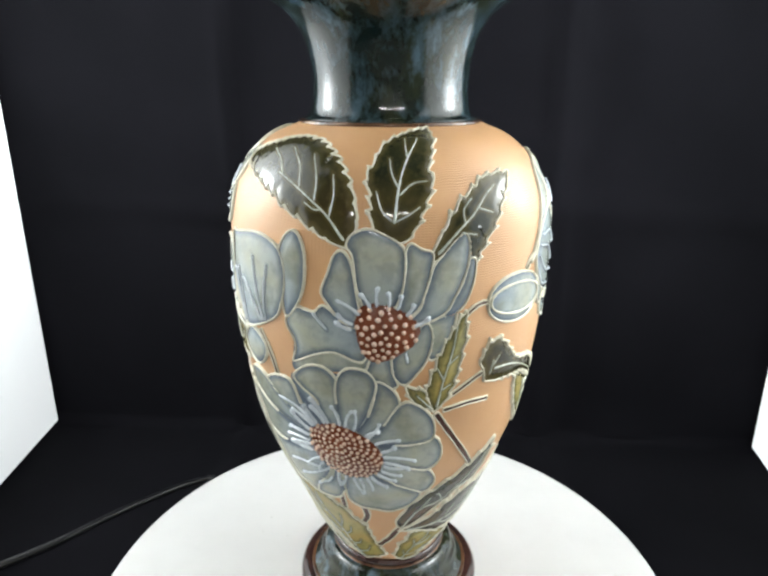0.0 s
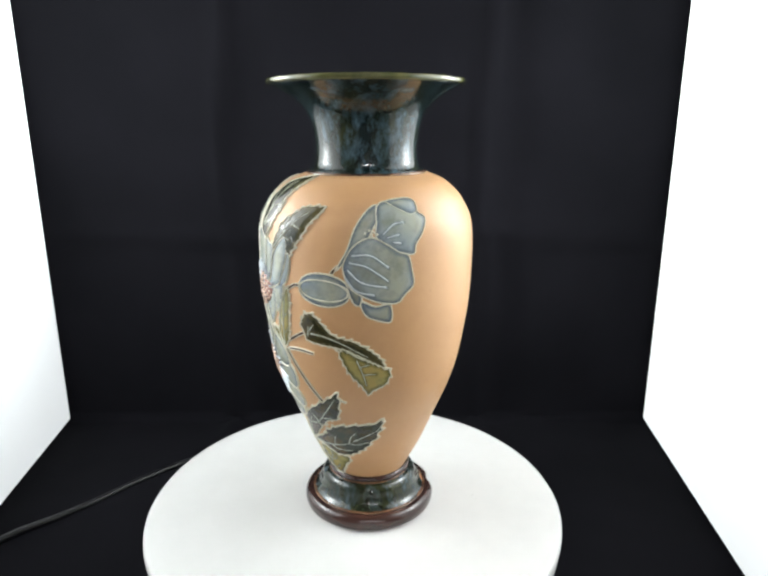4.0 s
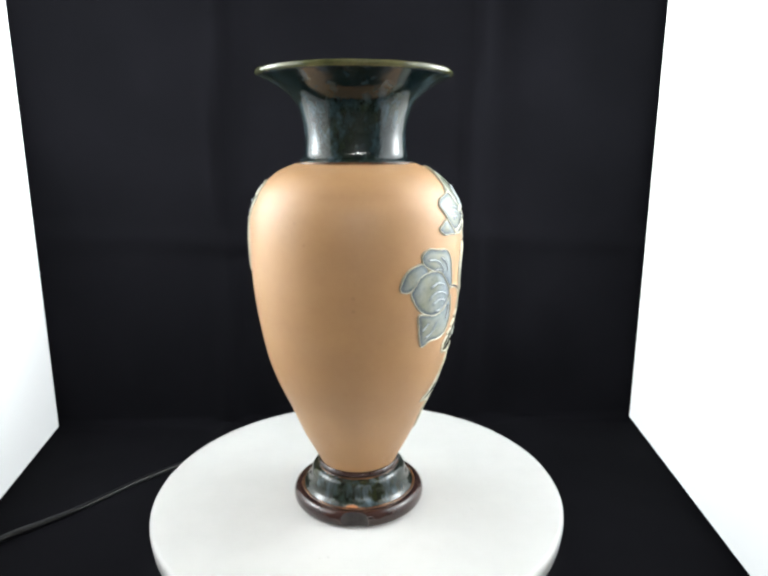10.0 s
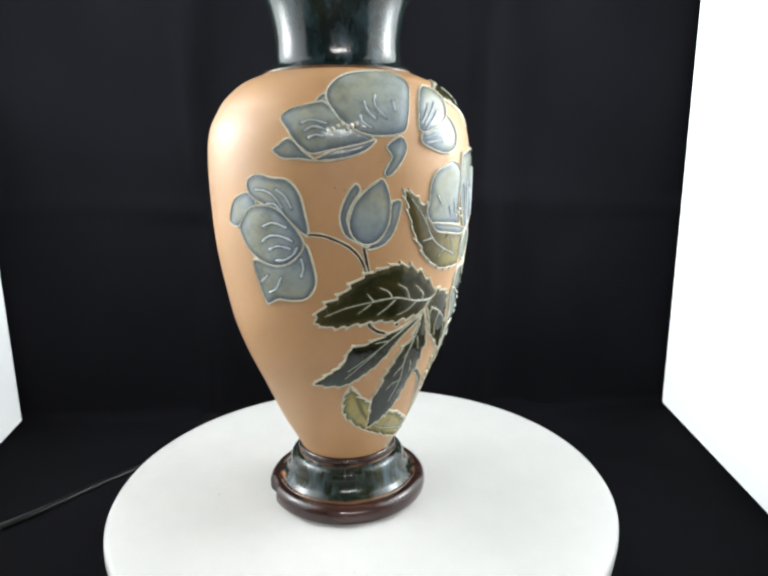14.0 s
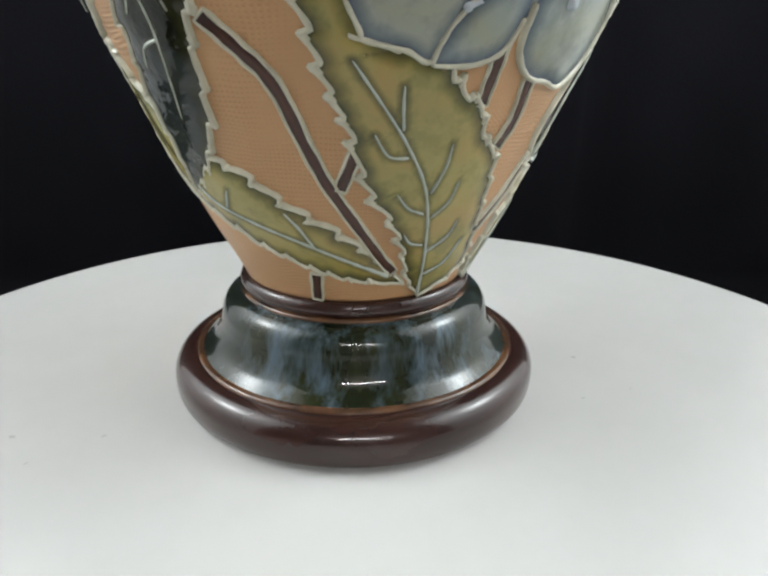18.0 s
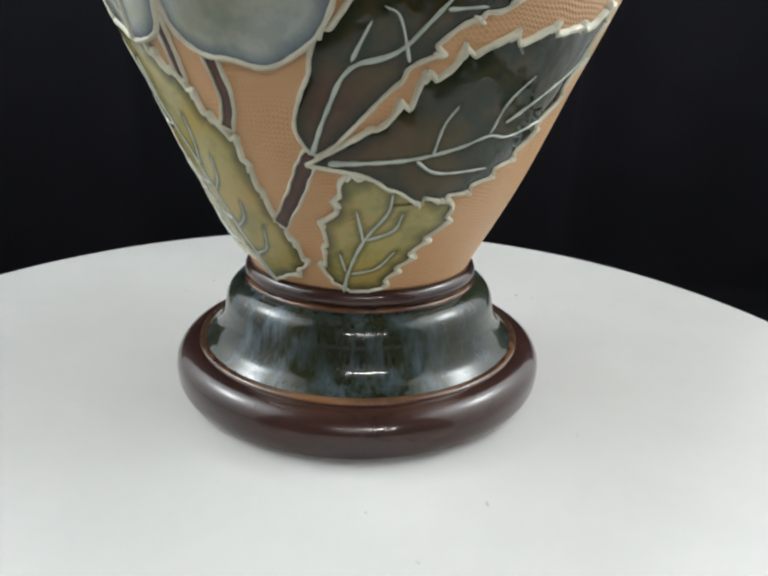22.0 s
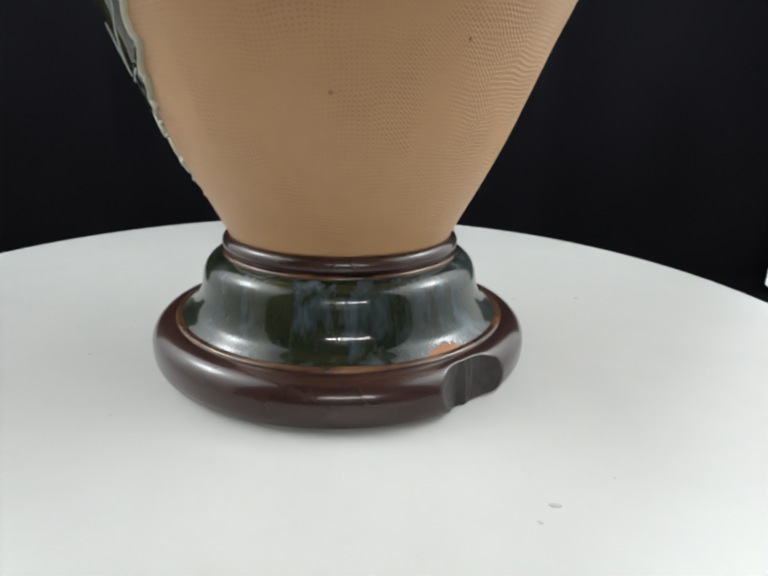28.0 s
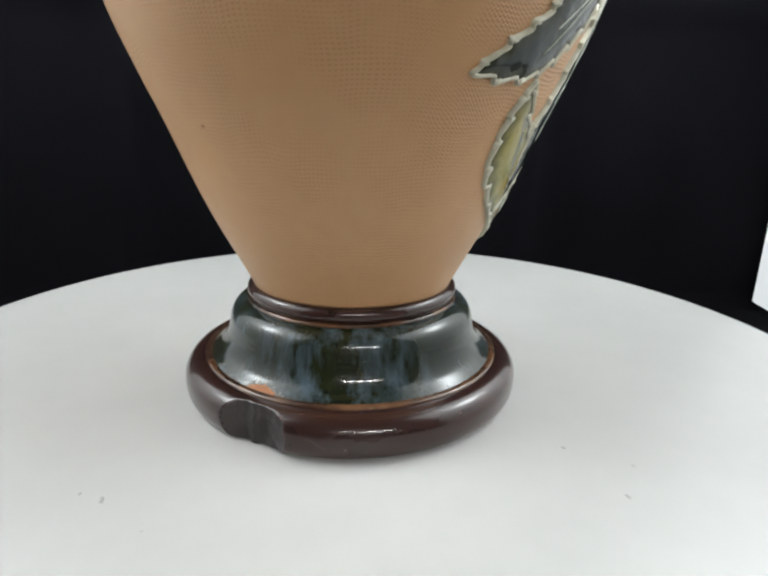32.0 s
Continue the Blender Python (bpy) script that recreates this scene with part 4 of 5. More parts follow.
    petal(f, ((-109.3, 116), (-121, 112.3), (-134, 109.9), (-143.1, 109.2), (-142.4, 100.6), (-139.9, 91.8), (-137, 86), (-139.2, 86.2), (-134, 84.9), (-129.1, 84), (-124.3, 82.5), (-120.2, 89.3), (-112.2, 100.6)), 2.1,
         lines=(((-115.9, 102.8), (-125.2, 102.5), (-132.6, 100.6)), ((-114.8, 100.5), (-121.9, 96.1), (-129.1, 93.1)), ((-110.8, 98.1), (-114.6, 93.1), (-120.6, 90.1)),), bare=0.55)
    petal(f, ((-108.2, 103.1), (-112, 95.6), (-120.3, 89.6), (-124, 82.7), (-121.7, 81.7), (-114.4, 82.2), (-109.4, 85), (-107, 93)), 2.3, bare=0.55)


def side_flower_a():
    """Seen from the side, above the curled leaf."""
    f = petal(VASE, ((-30.8, 188.8), (-31.2, 196.9), (-26.4, 206.8), (-18.4, 211.5), (-10.3, 207), (-5.6, 203), (-0.8, 200.5), (1.1, 191.7), (2, 182.9), (-2.3, 177.1), (-6.1, 172.4), (-13.9, 173), (-21.6, 176.6), (-27.6, 181.2)), 1.8,
         lines=(((-27.5, 201.2), (-18.7, 201.3), (-10.4, 194.1)), ((-28.7, 197.2), (-20.4, 194.7), (-10.5, 186.2)), ((-29.4, 193), (-22.8, 185.5), (-11.1, 182.3)), ((-30.8, 188.8), (-25.6, 180.6), (-16.8, 177.8)),), name="flower", label="blue-grey flower seen from the side")
    petal(f, ((-15.3, 210.1), (-15.7, 220.4), (-15.1, 227.9), (-10.2, 230.7), (5.5, 230.6), (6.4, 224.8), (10, 220.8), (7, 212.9), (3.3, 206.8), (1.9, 201.2), (-6.1, 203)), 1.2,
         lines=(((-12.9, 213), (-7.6, 218.1), (-2.2, 219.3)), ((-10.9, 211.2), (-5, 212.8)), ((-8.4, 208.5), (-4.2, 207.8)),))
    petal(f, ((-1.5, 225.1), (-7.6, 228.7), (-9.7, 230.9), (0, 232.1), (5.8, 230.8), (6.4, 225.1), (2.3, 223.3)), 1.4)
    petal(f, ((-35.3, 192), (-29.9, 203.8), (-26.1, 216.5), (-20.8, 225.5), (-15.4, 228.9), (-14.9, 221.8), (-18.1, 214.9), (-20.9, 209.6), (-26.9, 205.6), (-31.2, 196.9)), 1)
    petal(f, ((-23.4, 173.9), (-16.5, 170.8), (-9.5, 171.6), (-8.9, 161.1), (-15.6, 162), (-21.5, 165.8)), 1)
    petal(f, ((-30.2, 187.3), (-26.7, 192.9), (-24.4, 186.9), (-22.9, 176.2), (-24.3, 171.2), (-27.6, 174.5)), 1.5, name="sepal")
    pollen(f, ((-21.2, 0.2138), (-19.2, 0.2154), (-17.3, 0.2144), (-15.4, 0.2134), (-18.0, 0.2127)), 0.0009, 2.5)
    oval(VASE, -55.0, 0.1805, -28.5, 0.1783, 10.4, 9.8, 1.3, "bud", "rounded blue-grey bud")
    stem(VASE, [(-63.5, 0.1765), (-58.5, 0.1805), (-54.0, 0.1808)], 1.6)
    stem(VASE, [(-37.5, 0.1900), (-34.0, 0.1945), (-28.0, 0.1975)], 1.8)


def side_flower_b():
    f = petal(VASE, ((137, 163.8), (129.3, 176.8), (121.7, 180.1), (114.2, 178), (110.6, 172.4), (108.4, 168.4), (110.5, 162), (114.1, 156.4), (119.6, 152.6), (126.9, 151.4), (133.8, 155.7)), 1.8,
         lines=(((131.1, 170), (125.4, 172.1), (120.7, 170)), ((133.1, 163.7), (128.6, 165.9), (123.4, 165.8), (120, 162.8)), ((132.3, 160.1), (126.8, 161.2), (122.7, 159)), ((134.7, 161.2), (132.9, 157.6), (129.2, 154.7), (125.1, 154.1)),), name="flower", label="blue-grey flower seen from the side")
    petal(f, ((138.6, 166.6), (138, 178.5), (135.9, 187), (131.7, 192), (125.7, 192.8), (119.2, 194.1), (114.4, 190.9), (115.4, 185.1), (120.7, 180.9), (128.2, 177.1)), 1.5,
         lines=(((129.8, 178.9), (127.2, 183.7), (123.1, 186.8), (118.3, 187.4)), ((133.4, 178.9), (131, 184.5), (127.3, 187.7)), ((129.8, 176.8), (126.5, 180.8), (123.1, 180.4)),))
    petal(f, ((118.3, 178.5), (115.4, 185.4), (109.2, 184.1), (105.2, 180.4), (102.4, 172.7), (103.8, 169.4), (109, 169.9)), 1)
    petal(f, ((137.4, 162.6), (140.4, 152.4), (140.9, 143.2), (137.1, 136), (130.6, 134.1), (123.9, 134.3), (118.3, 131.5), (116.1, 136.7), (114.7, 144.7), (114.1, 153.4), (121.9, 152.1), (131.1, 154.3)), 1.3,
         lines=(((120.9, 146.9), (116.7, 142.7)), ((127, 146.3), (124, 140.3), (120, 137.6)), ((135.9, 155.8), (136.5, 151.3), (135.3, 146.4)),))
    b = petal(VASE, ((160.5, 161.8), (155.9, 165.3), (154.3, 171.7), (156.1, 180.1), (160.1, 186.3), (164.6, 190.5), (167.3, 191.5), (169.3, 186.2), (170.1, 179.5), (169.4, 171.2), (165.8, 163.9)), 1.4, name="bud", label="rounded blue-grey bud between two sepals")
    petal(b, ((161.1, 160.8), (156.3, 163.4), (152.6, 167), (151, 174.9), (153.4, 184), (156.8, 189.8), (158.7, 186.7), (155.3, 180.1), (153.9, 171.7)), 1.2, name="sepal")
    petal(b, ((161.1, 160.1), (167, 161), (171.3, 166.5), (173.6, 174.2), (174.5, 181), (171.7, 181.7), (169.6, 178.8), (168.6, 169.7)), 1.2, name="sepal")


def side_flower_c():
    """High on the shoulder."""
    f = petal(VASE, ((175.4, 211.9), (163.3, 210.9), (155.1, 214.9), (150.4, 220.2), (146.4, 229.2), (151, 236.6), (162.5, 240.2), (181.3, 240.7), (187, 236), (182.5, 227.1), (179, 218.4)), 1.8,
         lines=(((169.5, 218.1), (166, 223.4), (166.6, 228.8)), ((165.3, 217.9), (162.6, 221.5), (161.8, 225.9)), ((163.6, 214.1), (160.4, 216.3), (159.6, 219.9)), ((174, 221.3), (174, 226)),), name="flower", label="blue-grey flower nodding on the shoulder")
    petal(f, ((164.3, 209.1), (147.6, 224.5), (143.3, 225.7), (136.9, 224.1), (132.3, 222.7), (129.3, 218.9), (132.8, 213.3), (134.8, 209.5), (141, 203.5), (148.7, 204.8), (156.8, 206.8)), 1.2,
         lines=(((147.4, 216.1), (141.4, 217.7), (137.5, 216.3)), ((147.2, 213.3), (142.3, 215), (138.7, 213)), ((145.8, 210.6), (143.3, 211.4), (140.3, 210)),))
    petal(f, ((138.7, 204.3), (134.8, 209), (132.1, 210), (128.9, 207.4), (126.6, 204.9), (130.8, 201.4), (136.7, 201.2), (142.5, 200.4)), 1)
    petal(f, ((165, 209.1), (158.9, 207.2), (148.7, 204.1), (142.5, 200.4), (152.6, 201.1), (160.5, 204.2)), 1.5)
    petal(f, ((147.4, 222.1), (143.3, 224.5), (142.9, 226.9), (145.2, 229.3), (148.3, 227.8)), 1)
    petal(f, ((174.7, 210.4), (177, 205.3), (173.6, 197.5), (169.4, 192.8), (167.8, 195), (170.7, 201.5), (169, 206.3)), 1.6, name="sepal")
    pollen(f, [(149.5 + k * 1.7, 0.2138 + 0.0011 * (k % 3)) for k in range(6)], 0.0012)
    fan(f, 184.0, 0.2130, 204.0, 0.2330, 9.0, 1.3)
    fan(f, 184.0, 0.2090, 206.0, 0.2140, 9.5, 1.0)


def side_flower_d():
    """Between the great olive leaf and the upper open flower."""
    f = petal(VASE, ((-142.4, 163.4), (-148.4, 172.4), (-151.6, 186.5), (-150.7, 194.9), (-149.1, 202.6), (-146.2, 202.5), (-133.3, 204.9), (-125.3, 203.1), (-121.2, 199), (-119.7, 190.7), (-121.4, 180.5), (-126.2, 171.4)), 2.2,
         lines=(((-142.5, 165.1), (-146.2, 177.3), (-148.1, 187.5)), ((-141.7, 165.9), (-143.5, 179), (-144.8, 188.5)), ((-129.7, 169.2), (-129.3, 180.8), (-127, 193.4)), ((-131.1, 168.7), (-133.3, 181.6), (-134.1, 195.5)), ((-132.2, 168.3), (-136.9, 178.4), (-141.5, 185.3)),), name="flower", label="pale blue-grey flower seen from the side")
    petal(f, ((-150.8, 167.6), (-155.9, 167.9), (-163.5, 168.9), (-170.5, 169.6), (-173.4, 175.5), (-172.3, 181.2), (-171.7, 188.8), (-168.4, 194.4), (-163.7, 196.6), (-156.5, 198.5), (-150.9, 193.4), (-152.6, 177.1)), 1.6,
         lines=(((-159.1, 172.4), (-160.7, 177)), ((-156.1, 173.9), (-157, 179.4)), ((-165.7, 178.5), (-168.4, 183)),))
    petal(f, ((-142.3, 163), (-150.8, 165.9), (-162, 168.4), (-169.9, 169.6), (-167.4, 165.4), (-158.9, 163.5), (-148.7, 161.6)), 2)
    petal(f, ((-120.6, 175.1), (-121.5, 190.8), (-122.4, 198.2), (-119.5, 205.8), (-116.2, 208.4), (-113.5, 205.2), (-112.2, 198.2), (-113.1, 186.7), (-116.9, 177.6)), 1.4)
    petal(f, ((-139.4, 163.5), (-146.4, 157.5), (-147.1, 152.8), (-144.9, 148.5), (-139, 146.5), (-133.5, 151.3), (-131.9, 158.5)), 2.4, name="sepal")
    pollen(f, [(-148.0 - (k * 7 % 9) * 0.9, 0.1705 + 0.0013 * (k % 4)) for k in range(9)], 0.0010)
    stem(VASE, [(-134.5, 0.1640), (-130.5, 0.1560), (-128.0, 0.1450), (-127.0, 0.1330)], 2.0, 0.3)


def leaves():
    leaf(VASE, ((-99, 203.6), (-104.7, 205.9), (-112.5, 211.2), (-120.8, 216.2), (-126.5, 219.7), (-134.2, 222.7), (-143.5, 226.1), (-153.3, 228.7), (-154.8, 233.4), (-140.5, 237.8), (-128.8, 239.7), (-115.8, 238.9), (-106.7, 234.8), (-101.5, 230), (-98.7, 225.1), (-97, 220.1), (-95.9, 213.7), (-96.8, 208.3)), 1, DARK, 7, bite=1.6, pitch=6, calm=.1,
         lines=(((-99.5, 206.4), (-105, 214.5), (-111.6, 219.7), (-118.9, 223.9), (-127, 227.5)), ((-104.3, 214), (-103.6, 221.1), (-105, 228.1)), ((-109.7, 219.1), (-110.9, 227.1), (-115.1, 234)), ((-116.2, 222.9), (-118.8, 230.2), (-126.7, 235.8)), ((-124.6, 226.7), (-129.4, 231.4), (-138.2, 235.1)), ((-107.2, 216.3), (-109.6, 216.4), (-113.1, 218.4)),), label="dark green toothed leaf with cream veins")
    leaf(VASE, ((-86.3, 205.2), (-90.7, 208), (-92, 215.5), (-92.7, 221.9), (-94.1, 227.8), (-92.2, 232), (-90.1, 236.7), (-85.4, 239.9), (-76.6, 242), (-66.3, 243.1), (-68, 239.6), (-70.4, 235.5), (-73.1, 230.4), (-72.6, 226.4), (-74, 222.2), (-76.2, 217), (-78.4, 211.8), (-81.5, 206.8)), 1.2, DARK, 9, bite=1.6, pitch=6, calm=.1,
         lines=(((-85.2, 212.6), (-84.2, 221.6), (-82.8, 228.2), (-79.9, 234.1), (-75.2, 239.3)), ((-85.5, 213.1), (-88.8, 216.9), (-90.7, 223.1)), ((-83.7, 223.5), (-85.9, 228.5), (-86.6, 233.2)), ((-85.1, 213.1), (-81.4, 215.2), (-77.6, 218)), ((-83.7, 221.6), (-79.5, 225.3), (-74.7, 226.2)), ((-80.4, 233.1), (-80.7, 236.2), (-80.5, 239.3)),), label="dark green toothed leaf with cream veins")
    leaf(VASE, ((-75.4, 199.5), (-70.6, 210.5), (-66, 218.2), (-60.7, 222.5), (-55.5, 226.4), (-50.2, 227.6), (-42.1, 227.7), (-45.7, 222.2), (-49.2, 218.4), (-51.5, 213.5), (-54.7, 208.4), (-58.6, 201), (-63, 196.4)), 1, DARK, 6, bite=1.3, pitch=6, calm=.2,
         lines=(((-72.7, 201.6), (-66.7, 209.1), (-61.5, 214.4), (-56.2, 220.2), (-51.1, 223.8)), ((-64.2, 211.3), (-64.4, 216.3), (-61, 220.1)), ((-59.4, 216.5), (-54.1, 214.5)), ((-65.6, 208.7), (-60.4, 207.5)),), label="dark green toothed leaf with cream veins")
    leaf(VASE, ((-53.3, 146.1), (-54.3, 151.8), (-55.9, 156), (-52.5, 163.7), (-47, 163.1), (-41.7, 156.4), (-36.6, 151.4), (-25.5, 147.5), (-14.8, 138.3), (-10, 128.9), (-21.4, 136.4), (-31.1, 142.1), (-39.5, 143.7), (-46.8, 144.5)), 2, DARK, 9, bite=1.4, pitch=4.5, calm=.1,
         lines=(((-50, 151.3), (-41.9, 150.3), (-32.8, 146.3), (-20, 138)), ((-50.7, 152.9), (-47.9, 157.3)), ((-51.6, 149.2), (-50.8, 155.9)),), label="dark curled leaf edge")
    leaf(VASE, ((-26.1, 138), (-31.2, 141.9), (-35.7, 144.1), (-33.7, 133.9), (-29.7, 124.9), (-23.9, 117.1), (-20.2, 110.2), (-16.9, 114.1), (-10.5, 118.1), (-7.9, 126.3), (-11.9, 131.2)), 1, OLIVE, 6, bite=1.3, pitch=5, calm=.05,
         lines=(((-26, 136), (-22.9, 125.9), (-21.1, 117.8)), ((-24.5, 131.3), (-19.2, 133)), ((-22.9, 125.9), (-15.9, 126.4)),), label="olive leaf turned over")
    leaf(VASE, ((-71.5, 136), (-74.6, 145.8), (-73.3, 152.7), (-71.3, 161), (-68.5, 168.8), (-65.6, 174.7), (-62.8, 179), (-62.1, 169.7), (-63, 161.6), (-64.1, 153.9), (-65.4, 146.9), (-68.1, 140)), 1, OLIVE, 6, bite=1.3, pitch=6, calm=.1,
         lines=(((-70.8, 138.7), (-69.2, 151), (-66.8, 164), (-65.7, 173.4)), ((-69.2, 151), (-71.6, 156.8)), ((-68.4, 157.4), (-64.8, 160.9)), ((-69.7, 146.6), (-66.5, 148.9)),), label="olive toothed leaf")
    leaf(VASE, ((-71, 136.3), (-77.6, 140.6), (-80.6, 145.5), (-81.3, 149.1), (-76.6, 147.8), (-72.5, 144.1)), 0.9, OLIVE, 3, bite=1.1, pitch=5, calm=.05,
         lines=(((-72.1, 137.7), (-77.7, 145.2)),), label="small olive leaf")
    leaf(VASE, ((-78.8, 62.3), (-82.3, 67.6), (-79.9, 73.7), (-77.8, 76.8), (-75.6, 82), (-62.5, 92.9), (-49, 102.2), (-38, 111.6), (-38.5, 98.9), (-42.1, 88.2), (-49, 86), (-53.5, 81.8), (-59.1, 77.3), (-65.8, 71.2), (-72.7, 65.5)), 1.3, SHEEN_BAND, 7, bite=1.6, pitch=8, calm=.3,
         lines=(((-78.9, 63.3), (-74.6, 71.2), (-69.7, 78.2), (-60.4, 81.5), (-48.5, 94.3), (-40.7, 105.8)), ((-69.4, 79.4), (-65.9, 85.3)), ((-68.5, 79), (-60.6, 81.3), (-56.8, 84.6)), ((-58.9, 79.5), (-61.3, 85.8), (-64, 87.3)), ((-53.6, 87.2), (-46.5, 87.9)),), label="dark green toothed leaf with grey and black reflections in its colour")
    leaf(VASE, ((-80.9, 61), (-67.5, 66.8), (-59.1, 71.1), (-55.2, 75.8), (-49.8, 78.6), (-47.2, 80.7), (-43.5, 82.1), (-37.9, 83), (-30.8, 84.3), (-23, 85.3), (-16, 86.5), (-9.5, 90.7), (-10.5, 85.4), (-10.5, 81.4), (-12.3, 77.8), (-13.3, 73.1), (-18.2, 68.7), (-20.8, 64.8), (-29.9, 58.8), (-40.8, 54.9), (-51.2, 54.5), (-58.4, 56.1), (-67.1, 59.4)), 1.6, SHEEN_BAND, 11, bite=1.8, pitch=7.5, calm=.2,
         lines=(((-75.2, 61.7), (-57, 62.8), (-44.4, 65), (-36.8, 67.1), (-30.2, 66.8), (-20.2, 69.4)), ((-50.5, 63.6), (-49.4, 69.1), (-46.9, 72.7)), ((-36.6, 67.6), (-34.6, 73.1), (-29.5, 77.9)), ((-33, 69.5), (-24.3, 74.2), (-15, 79.5), (-12.1, 82.8)), ((-54.3, 62.6), (-48, 60.2), (-33.7, 60.7)),), label="dark green toothed leaf with grey and black reflections in its colour")
    leaf(VASE, ((-71.5, 31.8), (-80.7, 35.7), (-79.2, 43.5), (-78.2, 49.4), (-74.1, 51.6), (-74, 55), (-72, 58), (-63.4, 60), (-51, 55.6), (-39.3, 52.2), (-42.4, 46.9), (-46.2, 44.5), (-50, 39.9), (-55.4, 35.9), (-58.7, 32.5)), 1, OLIVE, 7, bite=1.4, pitch=5.5, calm=.1,
         lines=(((-74.1, 32), (-71.7, 37.5), (-66.4, 45.4), (-59.9, 51.8), (-58.9, 56)), ((-66.4, 45.4), (-67.7, 49.6), (-68.5, 52.2)), ((-65.4, 45.8), (-57.4, 48.1), (-55.3, 51.8)), ((-70.6, 37.1), (-61.3, 38.7), (-55.6, 42.9)), ((-72.8, 37.7), (-74.4, 42.3)),), label="olive toothed leaf above the collar")
    leaf(VASE, ((-108.8, 31.8), (-117.7, 37.9), (-123.7, 47.4), (-129.5, 54.1), (-133.6, 58.1), (-136.9, 63.4), (-138.7, 69.9), (-143.3, 78.1), (-147.1, 91), (-146.9, 97.1), (-142, 96.5), (-134.2, 85.8), (-125.2, 83.5), (-120, 81.6), (-116.4, 77.8), (-110, 74.5), (-106.6, 69.1), (-101.2, 65.6), (-98.7, 61), (-96.1, 52), (-92.4, 46.2), (-90, 37.3)), 1, OLIVE, 9, bite=1.5, pitch=6, calm=.05,
         lines=(((-110, 32.7), (-114, 44.1), (-117.4, 53.7), (-120.6, 60.6), (-126.2, 68.1), (-133.3, 76.4), (-138.5, 82.7)), ((-118.3, 58.8), (-116, 63.7), (-115.6, 68.5)), ((-116.2, 53.5), (-112, 56.6), (-110.6, 61)), ((-113.8, 45.2), (-107.8, 48.2), (-106.1, 51.8)), ((-111.5, 38.8), (-103.8, 41.2), (-100.2, 46.8)), ((-119, 54.4), (-123.9, 55.9), (-127.4, 58.9)), ((-116.2, 46.9), (-120.8, 47.6), (-123.5, 49.8)), ((-125.9, 66.2), (-130.6, 66.6), (-134, 70.6)), ((-127.9, 71.3), (-128.5, 75.2), (-128.8, 78.9)),), label="broad olive leaf rising from the collar")
    leaf(VASE, ((-118.3, 36.3), (-141.3, 49.2), (-157.1, 56), (-167.7, 61.8), (-176, 64), (-185.6, 66), (-193.1, 73.6), (-198.7, 77.4), (-205.3, 85.5), (-209.9, 77.4), (-209.9, 66), (-201.3, 58), (-191.3, 52.8), (-179.6, 48.5), (-164.6, 43.7), (-142.4, 38.5)), 0.6, OLIVE, 8, bite=1.3, pitch=6, calm=.05,
         lines=(((-125.9, 39.2), (-152.9, 47.3), (-168.6, 51.2), (-182.3, 54.6), (-190.7, 59.8), (-197.2, 67.3), (-201.7, 77.3)), ((-150.9, 46.7), (-155.3, 51.8), (-158.3, 54.4)), ((-178.1, 54.1), (-174.9, 58.3)),), label="long olive leaf")
    leaf(VASE, ((-167.7, 130.2), (-172.1, 124.4), (-184.6, 121.7), (-194, 122.7), (-203.4, 121.8), (-212.7, 120.4), (-221.4, 122.8), (-217.4, 130.8), (-208.7, 138.5), (-200.2, 147), (-191.9, 150), (-185.6, 151.4), (-177.4, 147.9), (-171.4, 142.6), (-166.2, 136.9), (-164.3, 132.9)), 1.6, DARK, 6, bite=1.9, pitch=7, calm=.1,
         lines=(((-166.8, 130.6), (-176, 131.5), (-186.3, 134.6), (-197, 133.5), (-207.2, 131.1), (-216.3, 126.7)), ((-179.7, 132.7), (-181.5, 138.3), (-186, 141.7)), ((-187.8, 134.3), (-189.8, 138.1), (-193.9, 140.6)), ((-173, 131.3), (-172.8, 134.9), (-177.7, 140.3)), ((-195.7, 133.6), (-198.7, 137.7)), ((-176, 131.1), (-180.3, 127.3), (-185.2, 125.3)), ((-186.3, 133.9), (-190.3, 129.7), (-194.5, 126.4)), ((-197, 132.6), (-202.5, 128)),), label="dark green toothed leaf with cream veins")
    leaf(VASE, ((-170.9, 123), (-179.5, 118.8), (-189, 114.8), (-199.4, 110.6), (-205.7, 108.5), (-209.8, 99.6), (-216.9, 93.7), (-227, 86.3), (-210.9, 85.8), (-199.5, 91.7), (-189.5, 100.9), (-182.6, 110.8), (-174.7, 118.6)), 1, SHEEN_TIP, 7, bite=1.4, pitch=7, calm=.2,
         lines=(((-174.5, 121.9), (-185.8, 113.2), (-195.2, 105), (-207.1, 95.5)), ((-187.6, 111.6), (-194.4, 111.1)), ((-193.2, 106.1), (-201.1, 98.3), (-208.6, 90.8)),), label="dark green toothed leaf with the platter's sheen coloured on its tip")
